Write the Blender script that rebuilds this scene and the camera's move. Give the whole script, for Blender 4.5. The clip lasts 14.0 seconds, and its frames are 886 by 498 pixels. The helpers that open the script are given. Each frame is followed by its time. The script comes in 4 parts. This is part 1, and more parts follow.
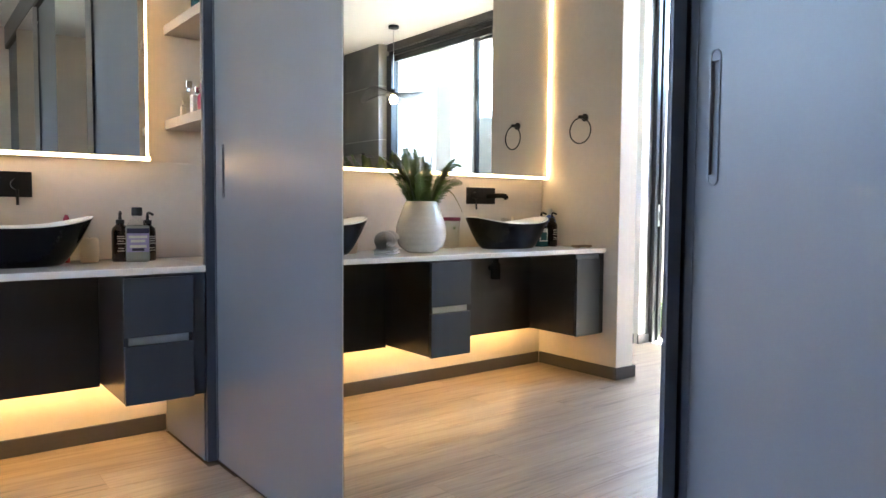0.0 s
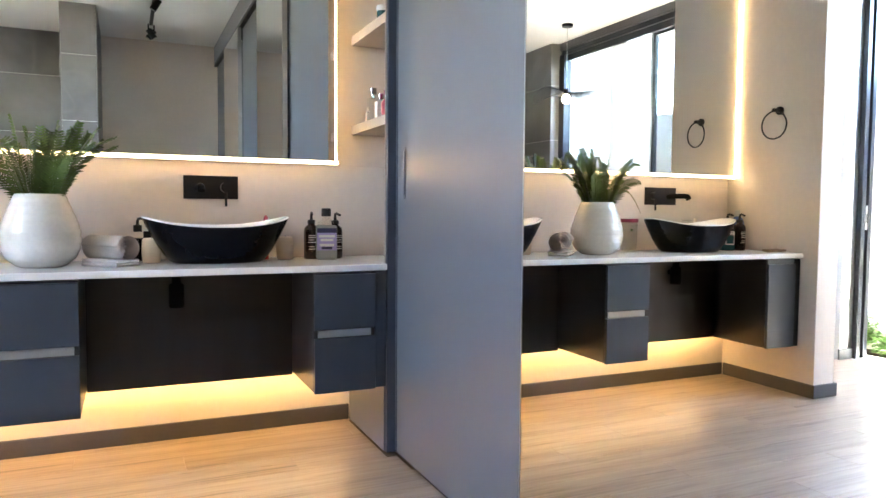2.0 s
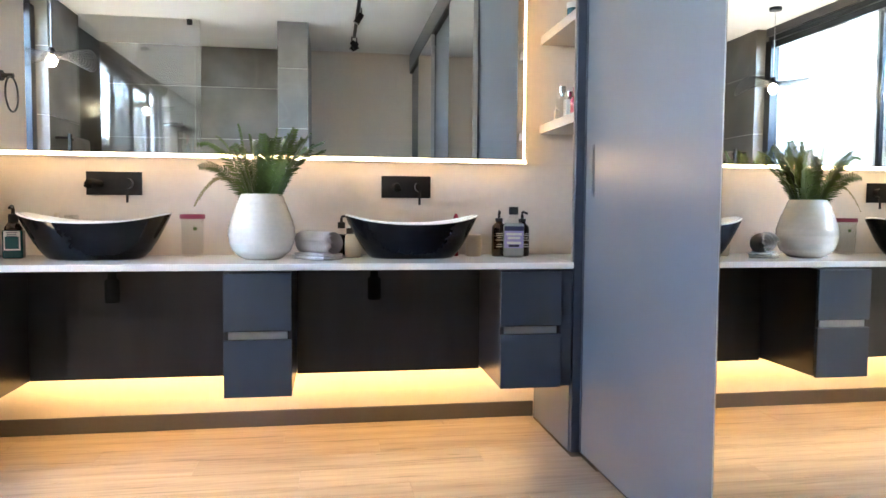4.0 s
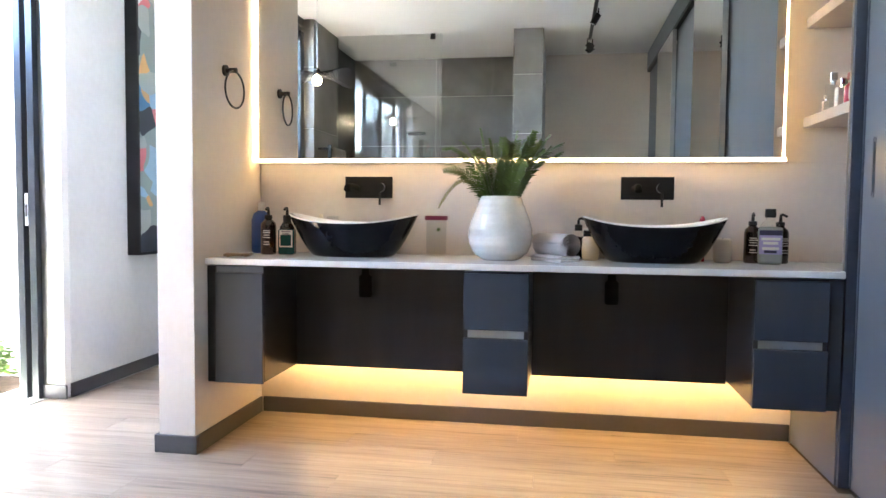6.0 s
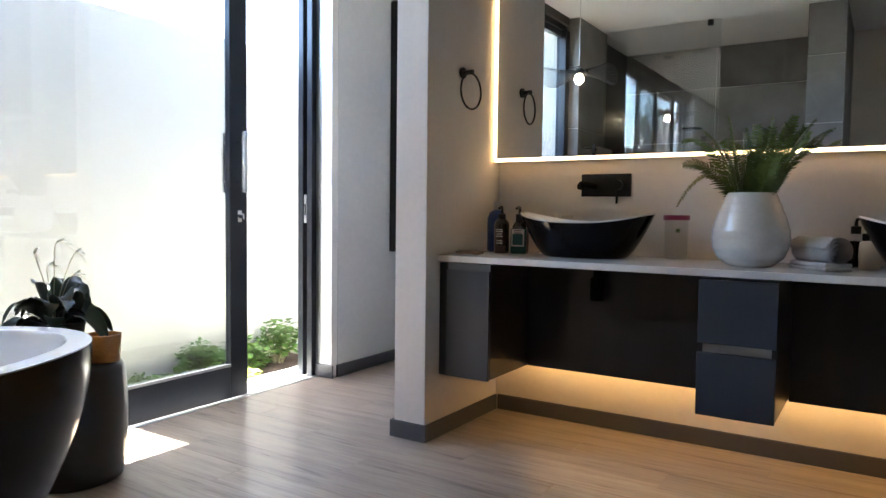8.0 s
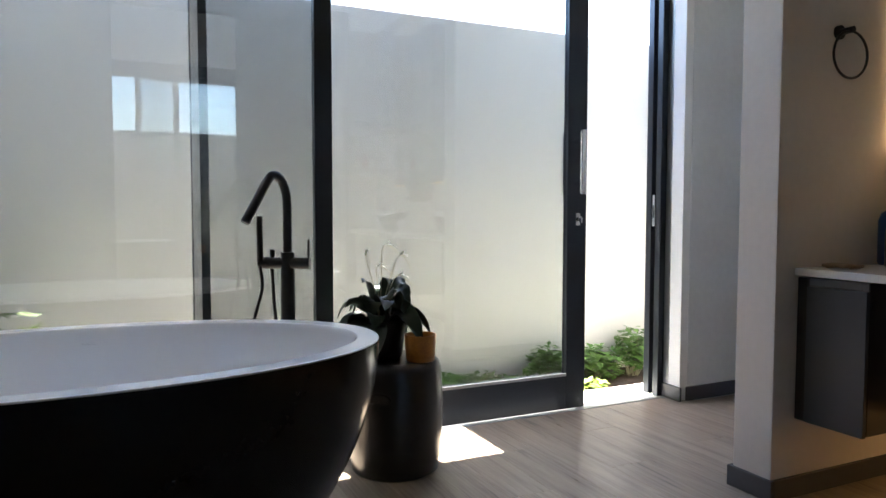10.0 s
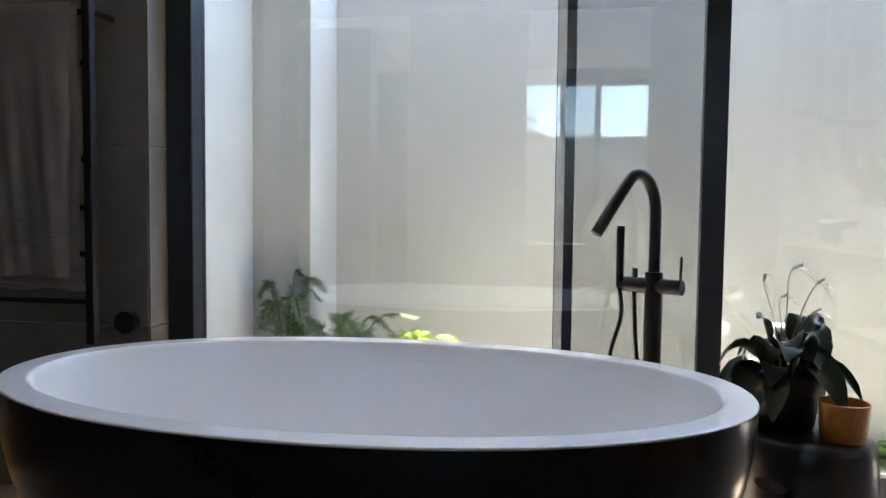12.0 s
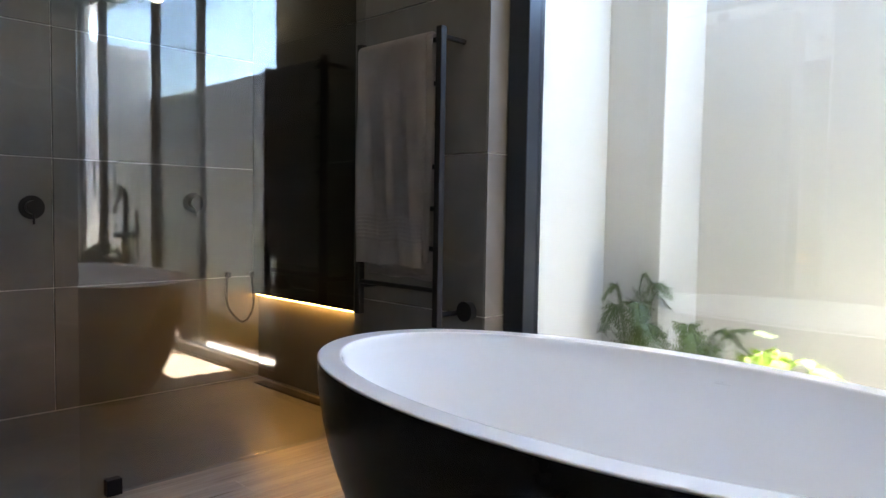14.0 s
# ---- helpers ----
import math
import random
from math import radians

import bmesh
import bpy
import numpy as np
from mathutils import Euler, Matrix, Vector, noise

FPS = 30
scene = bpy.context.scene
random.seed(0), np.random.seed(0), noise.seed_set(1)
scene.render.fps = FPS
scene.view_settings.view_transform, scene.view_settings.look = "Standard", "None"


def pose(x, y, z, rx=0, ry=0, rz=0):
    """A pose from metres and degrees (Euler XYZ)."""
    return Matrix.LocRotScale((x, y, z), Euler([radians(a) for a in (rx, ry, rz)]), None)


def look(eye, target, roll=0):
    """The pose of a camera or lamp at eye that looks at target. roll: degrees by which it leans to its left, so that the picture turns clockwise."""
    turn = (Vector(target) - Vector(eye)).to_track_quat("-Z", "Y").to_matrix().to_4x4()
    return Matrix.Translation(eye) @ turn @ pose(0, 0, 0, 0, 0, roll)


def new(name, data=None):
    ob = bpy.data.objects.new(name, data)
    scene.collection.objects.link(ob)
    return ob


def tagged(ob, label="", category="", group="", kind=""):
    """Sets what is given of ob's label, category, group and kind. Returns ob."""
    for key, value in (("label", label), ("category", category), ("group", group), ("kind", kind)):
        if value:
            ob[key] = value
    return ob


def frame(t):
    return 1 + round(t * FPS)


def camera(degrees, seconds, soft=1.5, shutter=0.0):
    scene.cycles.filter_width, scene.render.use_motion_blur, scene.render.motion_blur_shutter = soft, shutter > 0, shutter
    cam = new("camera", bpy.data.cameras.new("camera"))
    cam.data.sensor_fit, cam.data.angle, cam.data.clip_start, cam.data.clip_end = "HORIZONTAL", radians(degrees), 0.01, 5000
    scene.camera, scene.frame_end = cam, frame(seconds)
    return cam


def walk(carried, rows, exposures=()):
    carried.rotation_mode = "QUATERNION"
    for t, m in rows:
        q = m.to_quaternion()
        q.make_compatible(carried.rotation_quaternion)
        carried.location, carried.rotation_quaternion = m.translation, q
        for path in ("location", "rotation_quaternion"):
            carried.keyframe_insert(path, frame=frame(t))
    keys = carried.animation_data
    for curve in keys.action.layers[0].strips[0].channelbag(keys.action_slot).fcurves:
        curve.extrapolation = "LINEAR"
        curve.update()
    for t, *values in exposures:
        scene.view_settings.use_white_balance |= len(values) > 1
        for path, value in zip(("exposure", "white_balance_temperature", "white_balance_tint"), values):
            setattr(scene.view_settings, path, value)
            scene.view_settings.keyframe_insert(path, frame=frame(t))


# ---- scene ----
cam = camera(64.82, 14.0, soft=1.5)
# seconds, eye x y z in metres, yaw, pitch, roll in degrees
ROWS = [
    (0.0, 0.0000, 0.0000, 1.1007, -38.021, -3.165, -0.425),
    (0.5, -0.0017, 0.0178, 1.1046, -34.942, -3.110, -0.395),
    (1.0, -0.0071, 0.0258, 1.1081, -31.361, -3.196, -0.479),
    (1.5, -0.0149, 0.0333, 1.1024, -27.914, -3.218, -0.445),
    (2.0, -0.0213, 0.0367, 1.0985, -24.357, -3.153, -0.450),
    (2.5, -0.0288, 0.0294, 1.0929, -20.972, -3.159, -0.521),
    (3.0, -0.0348, 0.0188, 1.0895, -17.045, -3.197, -0.539),
    (3.2, -0.0371, 0.0144, 1.0883, -15.426, -3.214, -0.483),
    (5.3, -0.0248, 0.0252, 1.0948, 1.918, -3.229, -0.562),
    (5.5, -0.0400, 0.0304, 1.0908, 3.936, -3.134, -0.542),
    (6.0, -0.0752, 0.0401, 1.0761, 9.364, -3.016, -0.545),
    (6.5, -0.0909, 0.0506, 1.0635, 14.983, -2.872, -0.522),
    (7.0, -0.0709, 0.0782, 1.0540, 20.145, -2.777, -0.631),
    (7.2, -0.0465, 0.0937, 1.0528, 22.112, -2.773, -0.664),
    (9.3, 0.3379, 0.5367, 1.0830, 53.097, -3.438, -0.350),
    (9.5, 0.2875, 0.5801, 1.0763, 56.180, -3.363, -0.298),
    (10.0, 0.1278, 0.6935, 1.0673, 64.830, -3.125, -0.071),
    (10.5, -0.0331, 0.7971, 1.0625, 73.584, -2.974, -0.066),
    (11.0, -0.1785, 0.8822, 1.0699, 82.359, -3.080, -0.361),
    (11.5, -0.2916, 0.9448, 1.0779, 90.787, -3.107, -0.596),
    (12.0, -0.3755, 1.0125, 1.0830, 99.484, -3.038, -0.617),
    (12.5, -0.4411, 1.0971, 1.0847, 108.350, -3.018, -0.707),
    (13.0, -0.4975, 1.1867, 1.0883, 117.354, -2.906, -0.838),
    (13.5, -0.5444, 1.2876, 1.0825, 126.134, -2.940, -0.897),
    (14.0, -0.6020, 1.3826, 1.0779, 134.653, -3.147, -0.960),
]
EXPOSURES = [(0.0, 5.85, 6600, 10), (3.0, 6.35, 6300, 10), (5.5, 6.25, 6200, 10), (7.2, 5.5, 6200, 10), (9.3, 3.8, 6300, 10), (10.5, 3.85, 6350, 10), (11.5, 4.1, 6400, 10), (13.0, 4.42, 6450, 10), (14.0, 4.85, 6550, 10)]
walk(cam, [(t, pose(x, y, z, 90 + pitch, roll, yaw)) for t, x, y, z, yaw, pitch, roll in ROWS], EXPOSURES)

# ---------- world, sun, large lights ----------
world = bpy.data.worlds.new("sky")
scene.world = world
world.use_nodes = True
wn = world.node_tree.nodes
sky = wn.new("ShaderNodeTexSky")
sky.sky_type, sky.sun_disc = "NISHITA", False
sky.sun_elevation, sky.sun_rotation = radians(79), radians(266)
world.node_tree.links.new(sky.outputs[0], wn["Background"].inputs[0])
wn["Background"].inputs[1].default_value = 0.15
SUN_WAY = Vector((0.192, 0.015, -1.0))
sun = new("sun", bpy.data.lights.new("sun", "SUN"))
sun.data.energy, sun.data.angle, sun.data.color = 5.0, radians(0.5), (1.0, 0.95, 0.87)
sun.matrix_basis = look((-5, -3, 20), Vector((-5, -3, 20)) + SUN_WAY)

# ---------- materials ----------
def nodes_of(name):
    m = bpy.data.materials.new(name)
    m.use_nodes = True
    return m, m.node_tree.nodes, m.node_tree.links, m.node_tree.nodes["Principled BSDF"]


def mat(name, base, rough=0.5, metal=0.0, vary=0.12, scale=3.0, fine=60.0, bump=0.05, spec=0.5, coat=0.0, stretch=(1, 1, 1), random_tint=0.0, object_space=False):
    """A surface with broad stains, fine grain and a little relief, at true size."""
    m, n, l, p = nodes_of(name)
    geo = n.new("ShaderNodeTexCoord" if object_space else "ShaderNodeNewGeometry")
    src = geo.outputs["Object" if object_space else "Position"]
    mp = n.new("ShaderNodeMapping")
    mp.inputs["Scale"].default_value = stretch
    l.new(src, mp.inputs[0])
    broad, grain = n.new("ShaderNodeTexNoise"), n.new("ShaderNodeTexNoise")
    broad.inputs["Scale"].default_value, broad.inputs["Detail"].default_value = scale, 4
    grain.inputs["Scale"].default_value, grain.inputs["Detail"].default_value = fine, 5
    l.new(mp.outputs[0], broad.inputs[0])
    l.new(mp.outputs[0], grain.inputs[0])
    mix = n.new("ShaderNodeMath")
    mix.operation = "MULTIPLY_ADD"
    mix.inputs[1].default_value = 0.6
    half = n.new("ShaderNodeMath")
    half.operation = "MULTIPLY"
    half.inputs[1].default_value = 0.4
    l.new(grain.outputs[0], half.inputs[0])
    l.new(broad.outputs[0], mix.inputs[0])
    l.new(half.outputs[0], mix.inputs[2])
    ramp = n.new("ShaderNodeMapRange")
    ramp.inputs[1].default_value, ramp.inputs[2].default_value = 0.3, 0.7
    ramp.inputs[3].default_value, ramp.inputs[4].default_value = 1 - vary, 1 + vary
    l.new(mix.outputs[0], ramp.inputs[0])
    value = ramp.outputs[0]
    if random_tint:
        info = n.new("ShaderNodeObjectInfo")
        rr = n.new("ShaderNodeMapRange")
        rr.inputs[3].default_value, rr.inputs[4].default_value = 1 - random_tint, 1 + random_tint
        l.new(info.outputs["Random"], rr.inputs[0])
        mm = n.new("ShaderNodeMath")
        mm.operation = "MULTIPLY"
        l.new(rr.outputs[0], mm.inputs[0])
        l.new(value, mm.inputs[1])
        value = mm.outputs[0]
    col = n.new("ShaderNodeMixRGB")
    col.blend_type = "MULTIPLY"
    col.inputs[0].default_value = 1.0
    col.inputs[1].default_value = (*base, 1)
    l.new(value, col.inputs[2])
    l.new(col.outputs[0], p.inputs["Base Color"])
    p.inputs["Roughness"].default_value, p.inputs["Metallic"].default_value = rough, metal
    p.inputs["Specular IOR Level"].default_value = spec
    p.inputs["Coat Weight"].default_value = coat
    p.inputs["Coat Roughness"].default_value = 0.04
    if bump:
        b = n.new("ShaderNodeBump")
        b.inputs["Strength"].default_value, b.inputs["Distance"].default_value = bump, 0.004
        l.new(mix.outputs[0], b.inputs["Height"])
        l.new(b.outputs[0], p.inputs["Normal"])
    return m


def glow(name, colour, strength):
    m, n, l, p = nodes_of(name)
    p.inputs["Base Color"].default_value = (*colour, 1)
    p.inputs["Emission Color"].default_value = (*colour, 1)
    p.inputs["Emission Strength"].default_value = strength
    return m


def pane_glass(name, tint, ior=1.5, gloss=1.0):
    """Thin sheet glass: tinted see-through, with a clear surface reflection."""
    m, n, l, p = nodes_of(name)
    n.remove(p)
    clear, shine, mix, lw = n.new("ShaderNodeBsdfTransparent"), n.new("ShaderNodeBsdfGlossy"), n.new("ShaderNodeMixShader"), n.new("ShaderNodeLayerWeight")
    clear.inputs[0].default_value = (*tint, 1)
    shine.inputs["Roughness"].default_value = 0.0
    shine.inputs[0].default_value = (gloss, gloss, gloss, 1)
    lw.inputs[0].default_value = 0.5
    low = ((ior - 1) / (ior + 1)) ** 2
    power, scaled = n.new("ShaderNodeMath"), n.new("ShaderNodeMath")
    power.operation, scaled.operation = "POWER", "MULTIPLY_ADD"
    power.inputs[1].default_value = 5.0
    scaled.inputs[1].default_value, scaled.inputs[2].default_value = 1 - low, low
    l.new(lw.outputs["Facing"], power.inputs[0])
    l.new(power.outputs[0], scaled.inputs[0])
    l.new(scaled.outputs[0], mix.inputs[0])
    l.new(clear.outputs[0], mix.inputs[1])
    l.new(shine.outputs[0], mix.inputs[2])
    l.new(mix.outputs[0], n["Material Output"].inputs[0])
    return m


def wood_floor():
    m, n, l, p = nodes_of("oak planks")
    geo, info = n.new("ShaderNodeNewGeometry"), n.new("ShaderNodeObjectInfo")
    shift = n.new("ShaderNodeVectorMath")
    shift.operation = "MULTIPLY_ADD"
    comb = n.new("ShaderNodeCombineXYZ")
    for i in range(3):
        l.new(info.outputs["Random"], comb.inputs[i])
    l.new(comb.outputs[0], shift.inputs[0])
    shift.inputs[1].default_value = (37.0, 19.0, 7.0)
    l.new(geo.outputs["Position"], shift.inputs[2])
    mp = n.new("ShaderNodeMapping")
    mp.inputs["Scale"].default_value = (0.7, 13.0, 1.0)
    l.new(shift.outputs[0], mp.inputs[0])
    grain, broad, knots = n.new("ShaderNodeTexNoise"), n.new("ShaderNodeTexNoise"), n.new("ShaderNodeTexNoise")
    grain.inputs["Scale"].default_value, grain.inputs["Detail"].default_value, grain.inputs["Distortion"].default_value = 6.0, 8, 0.25
    broad.inputs["Scale"].default_value, broad.inputs["Detail"].default_value = 1.3, 3
    knots.inputs["Scale"].default_value, knots.inputs["Detail"].default_value, knots.inputs["Distortion"].default_value = 2.2, 4, 0.8
    for t in (grain, broad, knots):
        l.new(mp.outputs[0], t.inputs[0])
    ramp = n.new("ShaderNodeValToRGB")
    e = ramp.color_ramp.elements
    e[0].position, e[0].color = 0.28, (0.175, 0.130, 0.094, 1)
    e[1].position, e[1].color = 0.72, (0.44, 0.36, 0.28, 1)
    mid = ramp.color_ramp.elements.new(0.5)
    mid.color = (0.335, 0.265, 0.20, 1)
    add = n.new("ShaderNodeMixRGB")
    add.inputs[0].default_value = 0.45
    l.new(grain.outputs[0], add.inputs[1])
    l.new(broad.outputs[0], add.inputs[2])
    l.new(add.outputs[0], ramp.inputs[0])
    dark = n.new("ShaderNodeMapRange")
    dark.inputs[1].default_value, dark.inputs[2].default_value = 0.60, 0.72
    dark.inputs[3].default_value, dark.inputs[4].default_value = 1.0, 0.5
    l.new(knots.outputs[0], dark.inputs[0])
    tint = n.new("ShaderNodeMapRange")
    tint.inputs[3].default_value, tint.inputs[4].default_value = 0.92, 1.08
    l.new(info.outputs["Random"], tint.inputs[0])
    mul = n.new("ShaderNodeMath")
    mul.operation = "MULTIPLY"
    l.new(dark.outputs[0], mul.inputs[0])
    l.new(tint.outputs[0], mul.inputs[1])
    col = n.new("ShaderNodeMixRGB")
    col.blend_type, col.inputs[0].default_value = "MULTIPLY", 1.0
    l.new(ramp.outputs[0], col.inputs[1])
    l.new(mul.outputs[0], col.inputs[2])
    l.new(col.outputs[0], p.inputs["Base Color"])
    rg = n.new("ShaderNodeMapRange")
    rg.inputs[3].default_value, rg.inputs[4].default_value = 0.22, 0.42
    l.new(grain.outputs[0], rg.inputs[0])
    l.new(rg.outputs[0], p.inputs["Roughness"])
    b = n.new("ShaderNodeBump")
    b.inputs["Strength"].default_value, b.inputs["Distance"].default_value = 0.05, 0.001
    l.new(grain.outputs[0], b.inputs["Height"])
    l.new(b.outputs[0], p.inputs["Normal"])
    return m


def stone_tile():
    """Grey porcelain with cloudy patches and a few pale veins."""
    m, n, l, p = nodes_of("grey porcelain")
    geo, info = n.new("ShaderNodeNewGeometry"), n.new("ShaderNodeObjectInfo")
    shift = n.new("ShaderNodeVectorMath")
    shift.operation = "ADD"
    l.new(geo.outputs["Position"], shift.inputs[0])
    l.new(info.outputs["Random"], shift.inputs[1])
    cloud, wave = n.new("ShaderNodeTexNoise"), n.new("ShaderNodeTexNoise")
    cloud.inputs["Scale"].default_value, cloud.inputs["Detail"].default_value = 2.2, 6
    wave.inputs["Scale"].default_value, wave.inputs["Detail"].default_value, wave.inputs["Distortion"].default_value = 0.6, 2, 0.8
    l.new(shift.outputs[0], cloud.inputs[0])
    l.new(shift.outputs[0], wave.inputs[0])
    ramp = n.new("ShaderNodeValToRGB")
    e = ramp.color_ramp.elements
    e[0].position, e[0].color = 0.3, (0.115, 0.113, 0.108, 1)
    e[1].position, e[1].color = 0.72, (0.192, 0.188, 0.181, 1)
    l.new(cloud.outputs[0], ramp.inputs[0])
    vein = n.new("ShaderNodeValToRGB")
    v = vein.color_ramp.elements
    v[0].position, v[0].color = 0.492, (0, 0, 0, 1)
    v[1].position, v[1].color = 0.508, (0, 0, 0, 1)
    top = vein.color_ramp.elements.new(0.5)
    top.color = (0.07, 0.07, 0.07, 1)
    l.new(wave.outputs[0], vein.inputs[0])
    mix = n.new("ShaderNodeMixRGB")
    mix.inputs[2].default_value = (0.42, 0.40, 0.37, 1)
    l.new(vein.outputs[0], mix.inputs[0])
    l.new(ramp.outputs[0], mix.inputs[1])
    l.new(mix.outputs[0], p.inputs["Base Color"])
    p.inputs["Roughness"].default_value = 0.36
    return m


def painted_canvas():
    """Abstract painting: loose patches of grey-green, blue, ochre, pink and black."""
    m, n, l, p = nodes_of("painted canvas")
    geo = n.new("ShaderNodeNewGeometry")
    warp, cell, second = n.new("ShaderNodeTexNoise"), n.new("ShaderNodeTexVoronoi"), n.new("ShaderNodeTexNoise")
    warp.inputs["Scale"].default_value = 2.2
    l.new(geo.outputs["Position"], warp.inputs[0])
    mixv = n.new("ShaderNodeMixRGB")
    mixv.inputs[0].default_value = 0.25
    l.new(geo.outputs["Position"], mixv.inputs[1])
    l.new(warp.outputs["Color"], mixv.inputs[2])
    cell.inputs["Scale"].default_value = 9.0
    l.new(mixv.outputs[0], cell.inputs[0])
    sep = n.new("ShaderNodeSeparateColor")
    l.new(cell.outputs["Color"], sep.inputs[0])
    ramp = n.new("ShaderNodeValToRGB")
    ramp.color_ramp.interpolation = "CONSTANT"
    cols = [(0.0, (0.30, 0.37, 0.36)), (0.22, (0.42, 0.48, 0.46)), (0.42, (0.80, 0.82, 0.82)), (0.56, (0.10, 0.25, 0.48)), (0.66, (0.36, 0.56, 0.70)), (0.74, (0.04, 0.05, 0.07)), (0.84, (0.70, 0.42, 0.18)), (0.92, (0.70, 0.22, 0.24))]
    e = ramp.color_ramp.elements
    e[0].position, e[0].color = 0.0, (*cols[0][1], 1)
    e[1].position, e[1].color = cols[-1][0], (*cols[-1][1], 1)
    for pos, c in cols[1:-1]:
        q = e.new(pos)
        q.color = (*c, 1)
    l.new(sep.outputs[0], ramp.inputs[0])
    l.new(ramp.outputs[0], p.inputs["Base Color"])
    p.inputs["Roughness"].default_value = 0.55
    return m


M_PLASTER = mat("warm plaster", (0.67, 0.605, 0.54), 0.75, vary=0.05, scale=1.6, fine=35, bump=0.12)
M_HALL = mat("grey plaster", (0.66, 0.67, 0.66), 0.6, vary=0.07, scale=1.8, fine=30, bump=0.12)
M_CEILING = mat("ceiling paint", (0.82, 0.81, 0.79), 0.85, vary=0.02)
M_OUTWALL = mat("cream render", (0.63, 0.61, 0.565), 0.9, vary=0.07, scale=1.2, fine=90, bump=0.25)
M_FLOOR = wood_floor()
M_TILE = stone_tile()
M_GROUT = mat("pale grout", (0.62, 0.61, 0.58), 0.9)
M_JOINT = mat("dark oak joint", (0.13, 0.10, 0.075), 0.8)
M_DARKTILE = mat("near-black panel", (0.011, 0.010, 0.0095), 0.3, vary=0.3, scale=2, spec=0.22)
M_SKIRT = mat("charcoal skirting", (0.075, 0.072, 0.075), 0.45, vary=0.1)
M_WARD = mat("blue-grey laminate", (0.125, 0.137, 0.160), 0.36, vary=0.04, scale=2, fine=200, bump=0.02)
M_WARDDARK = mat("dark blue-grey edge", (0.05, 0.06, 0.085), 0.4, vary=0.05)
M_FRONT = mat("slate-blue drawer front", (0.041, 0.049, 0.062), 0.38, vary=0.1, scale=4, fine=160, bump=0.03, stretch=(3, 1, 0.4))
M_CARCASS = mat("black carcass", (0.024, 0.021, 0.023), 0.33, vary=0.25, scale=3, fine=120, bump=0.03, stretch=(4, 1, 0.5))
M_COUNTER = mat("white quartz", (0.74, 0.72, 0.69), 0.22, vary=0.05, scale=20, fine=300, bump=0.0)
M_BLACKGLOSS = mat("gloss black enamel", (0.004, 0.004, 0.005), 0.07, vary=0.1, bump=0.0, spec=0.14)
M_WHITEGLOSS = mat("white enamel", (0.94, 0.935, 0.925), 0.05, vary=0.01, bump=0.0, coat=0.15)
M_TUBBLACK = mat("satin black acrylic", (0.005, 0.005, 0.006), 0.2, vary=0.15, bump=0.0, spec=0.16)
M_BLACKMETAL = mat("matt black metal", (0.010, 0.010, 0.012), 0.42, spec=0.3, vary=0.15, bump=0.02)
M_FRAME = mat("charcoal aluminium", (0.022, 0.026, 0.034), 0.3, metal=0.4, vary=0.1, bump=0.0)
M_ALU = mat("brushed aluminium", (0.45, 0.46, 0.47), 0.3, metal=0.9, vary=0.08, fine=200, bump=0.02)
M_PALEALU = mat("pale mottled aluminium", (0.52, 0.53, 0.54), 0.5, metal=0.15, vary=0.3, scale=9, fine=60, bump=0.3, stretch=(1, 1, 0.6))
M_CHROME = mat("chrome", (0.85, 0.85, 0.86), 0.08, metal=1.0, vary=0.02, bump=0.0)
M_MIRROR = mat("silvered glass", (0.95, 0.97, 0.955), 0.0, metal=1.0, vary=0.0, bump=0.0)
M_GLASS = pane_glass("tinted pane", (0.76, 0.775, 0.775), 1.62)
M_SHOWER = pane_glass("clear pane", (0.93, 0.94, 0.935), 1.75)
M_LED = glow("warm strip light", (1.0, 0.64, 0.28), 0.45)
M_LEDLOW = glow("warm under light", (1.0, 0.58, 0.20), 0.74)
M_LEDSHOWER = glow("amber shower light", (1.0, 0.47, 0.10), 2.3)
M_TRAP = mat("matt black pipe", (0.008, 0.008, 0.008), 0.85, spec=0.08)
M_BULB = glow("bulb", (1.0, 0.80, 0.5), 6.0)
M_CERAMIC = mat("pearl ceramic", (0.64, 0.62, 0.57), 0.16, vary=0.08, scale=12, fine=60, bump=0.25, coat=0.5)
M_FERN = mat("fern green", (0.066, 0.105, 0.016), 0.5, vary=0.35, scale=9, fine=90, random_tint=0.35)
M_FERNPALE = mat("pale fern", (0.17, 0.15, 0.04), 0.55, vary=0.3, scale=9)
M_LEAF = mat("glossy dark leaf", (0.008, 0.020, 0.008), 0.32, vary=0.3, scale=10)
M_SHRUB = mat("garden leaf", (0.085, 0.17, 0.025), 0.5, vary=0.45, scale=6, fine=30)
M_LIME = mat("lime leaf", (0.19, 0.27, 0.03), 0.5, vary=0.3, scale=6)
M_SOIL = mat("bark soil", (0.075, 0.05, 0.035), 0.95, vary=0.5, scale=14, fine=120, bump=1.0)
M_STEM = mat("dry stem", (0.30, 0.27, 0.18), 0.6)
M_PETAL = mat("white petal", (0.75, 0.75, 0.68), 0.5)
M_TOWEL = mat("taupe towelling", (0.42, 0.38, 0.36), 0.95, vary=0.18, scale=6, fine=350, bump=0.9)
M_TOWEL2 = mat("grey towelling", (0.64, 0.60, 0.585), 0.95, vary=0.35, scale=8, fine=350, bump=0.9)
M_STOOL = mat("charcoal ceramic", (0.011, 0.011, 0.013), 0.30, vary=0.25, scale=6, fine=40, bump=0.1)
M_AMBER = mat("amber stoneware", (0.42, 0.17, 0.03), 0.3, vary=0.3, scale=25, fine=120, bump=0.4)
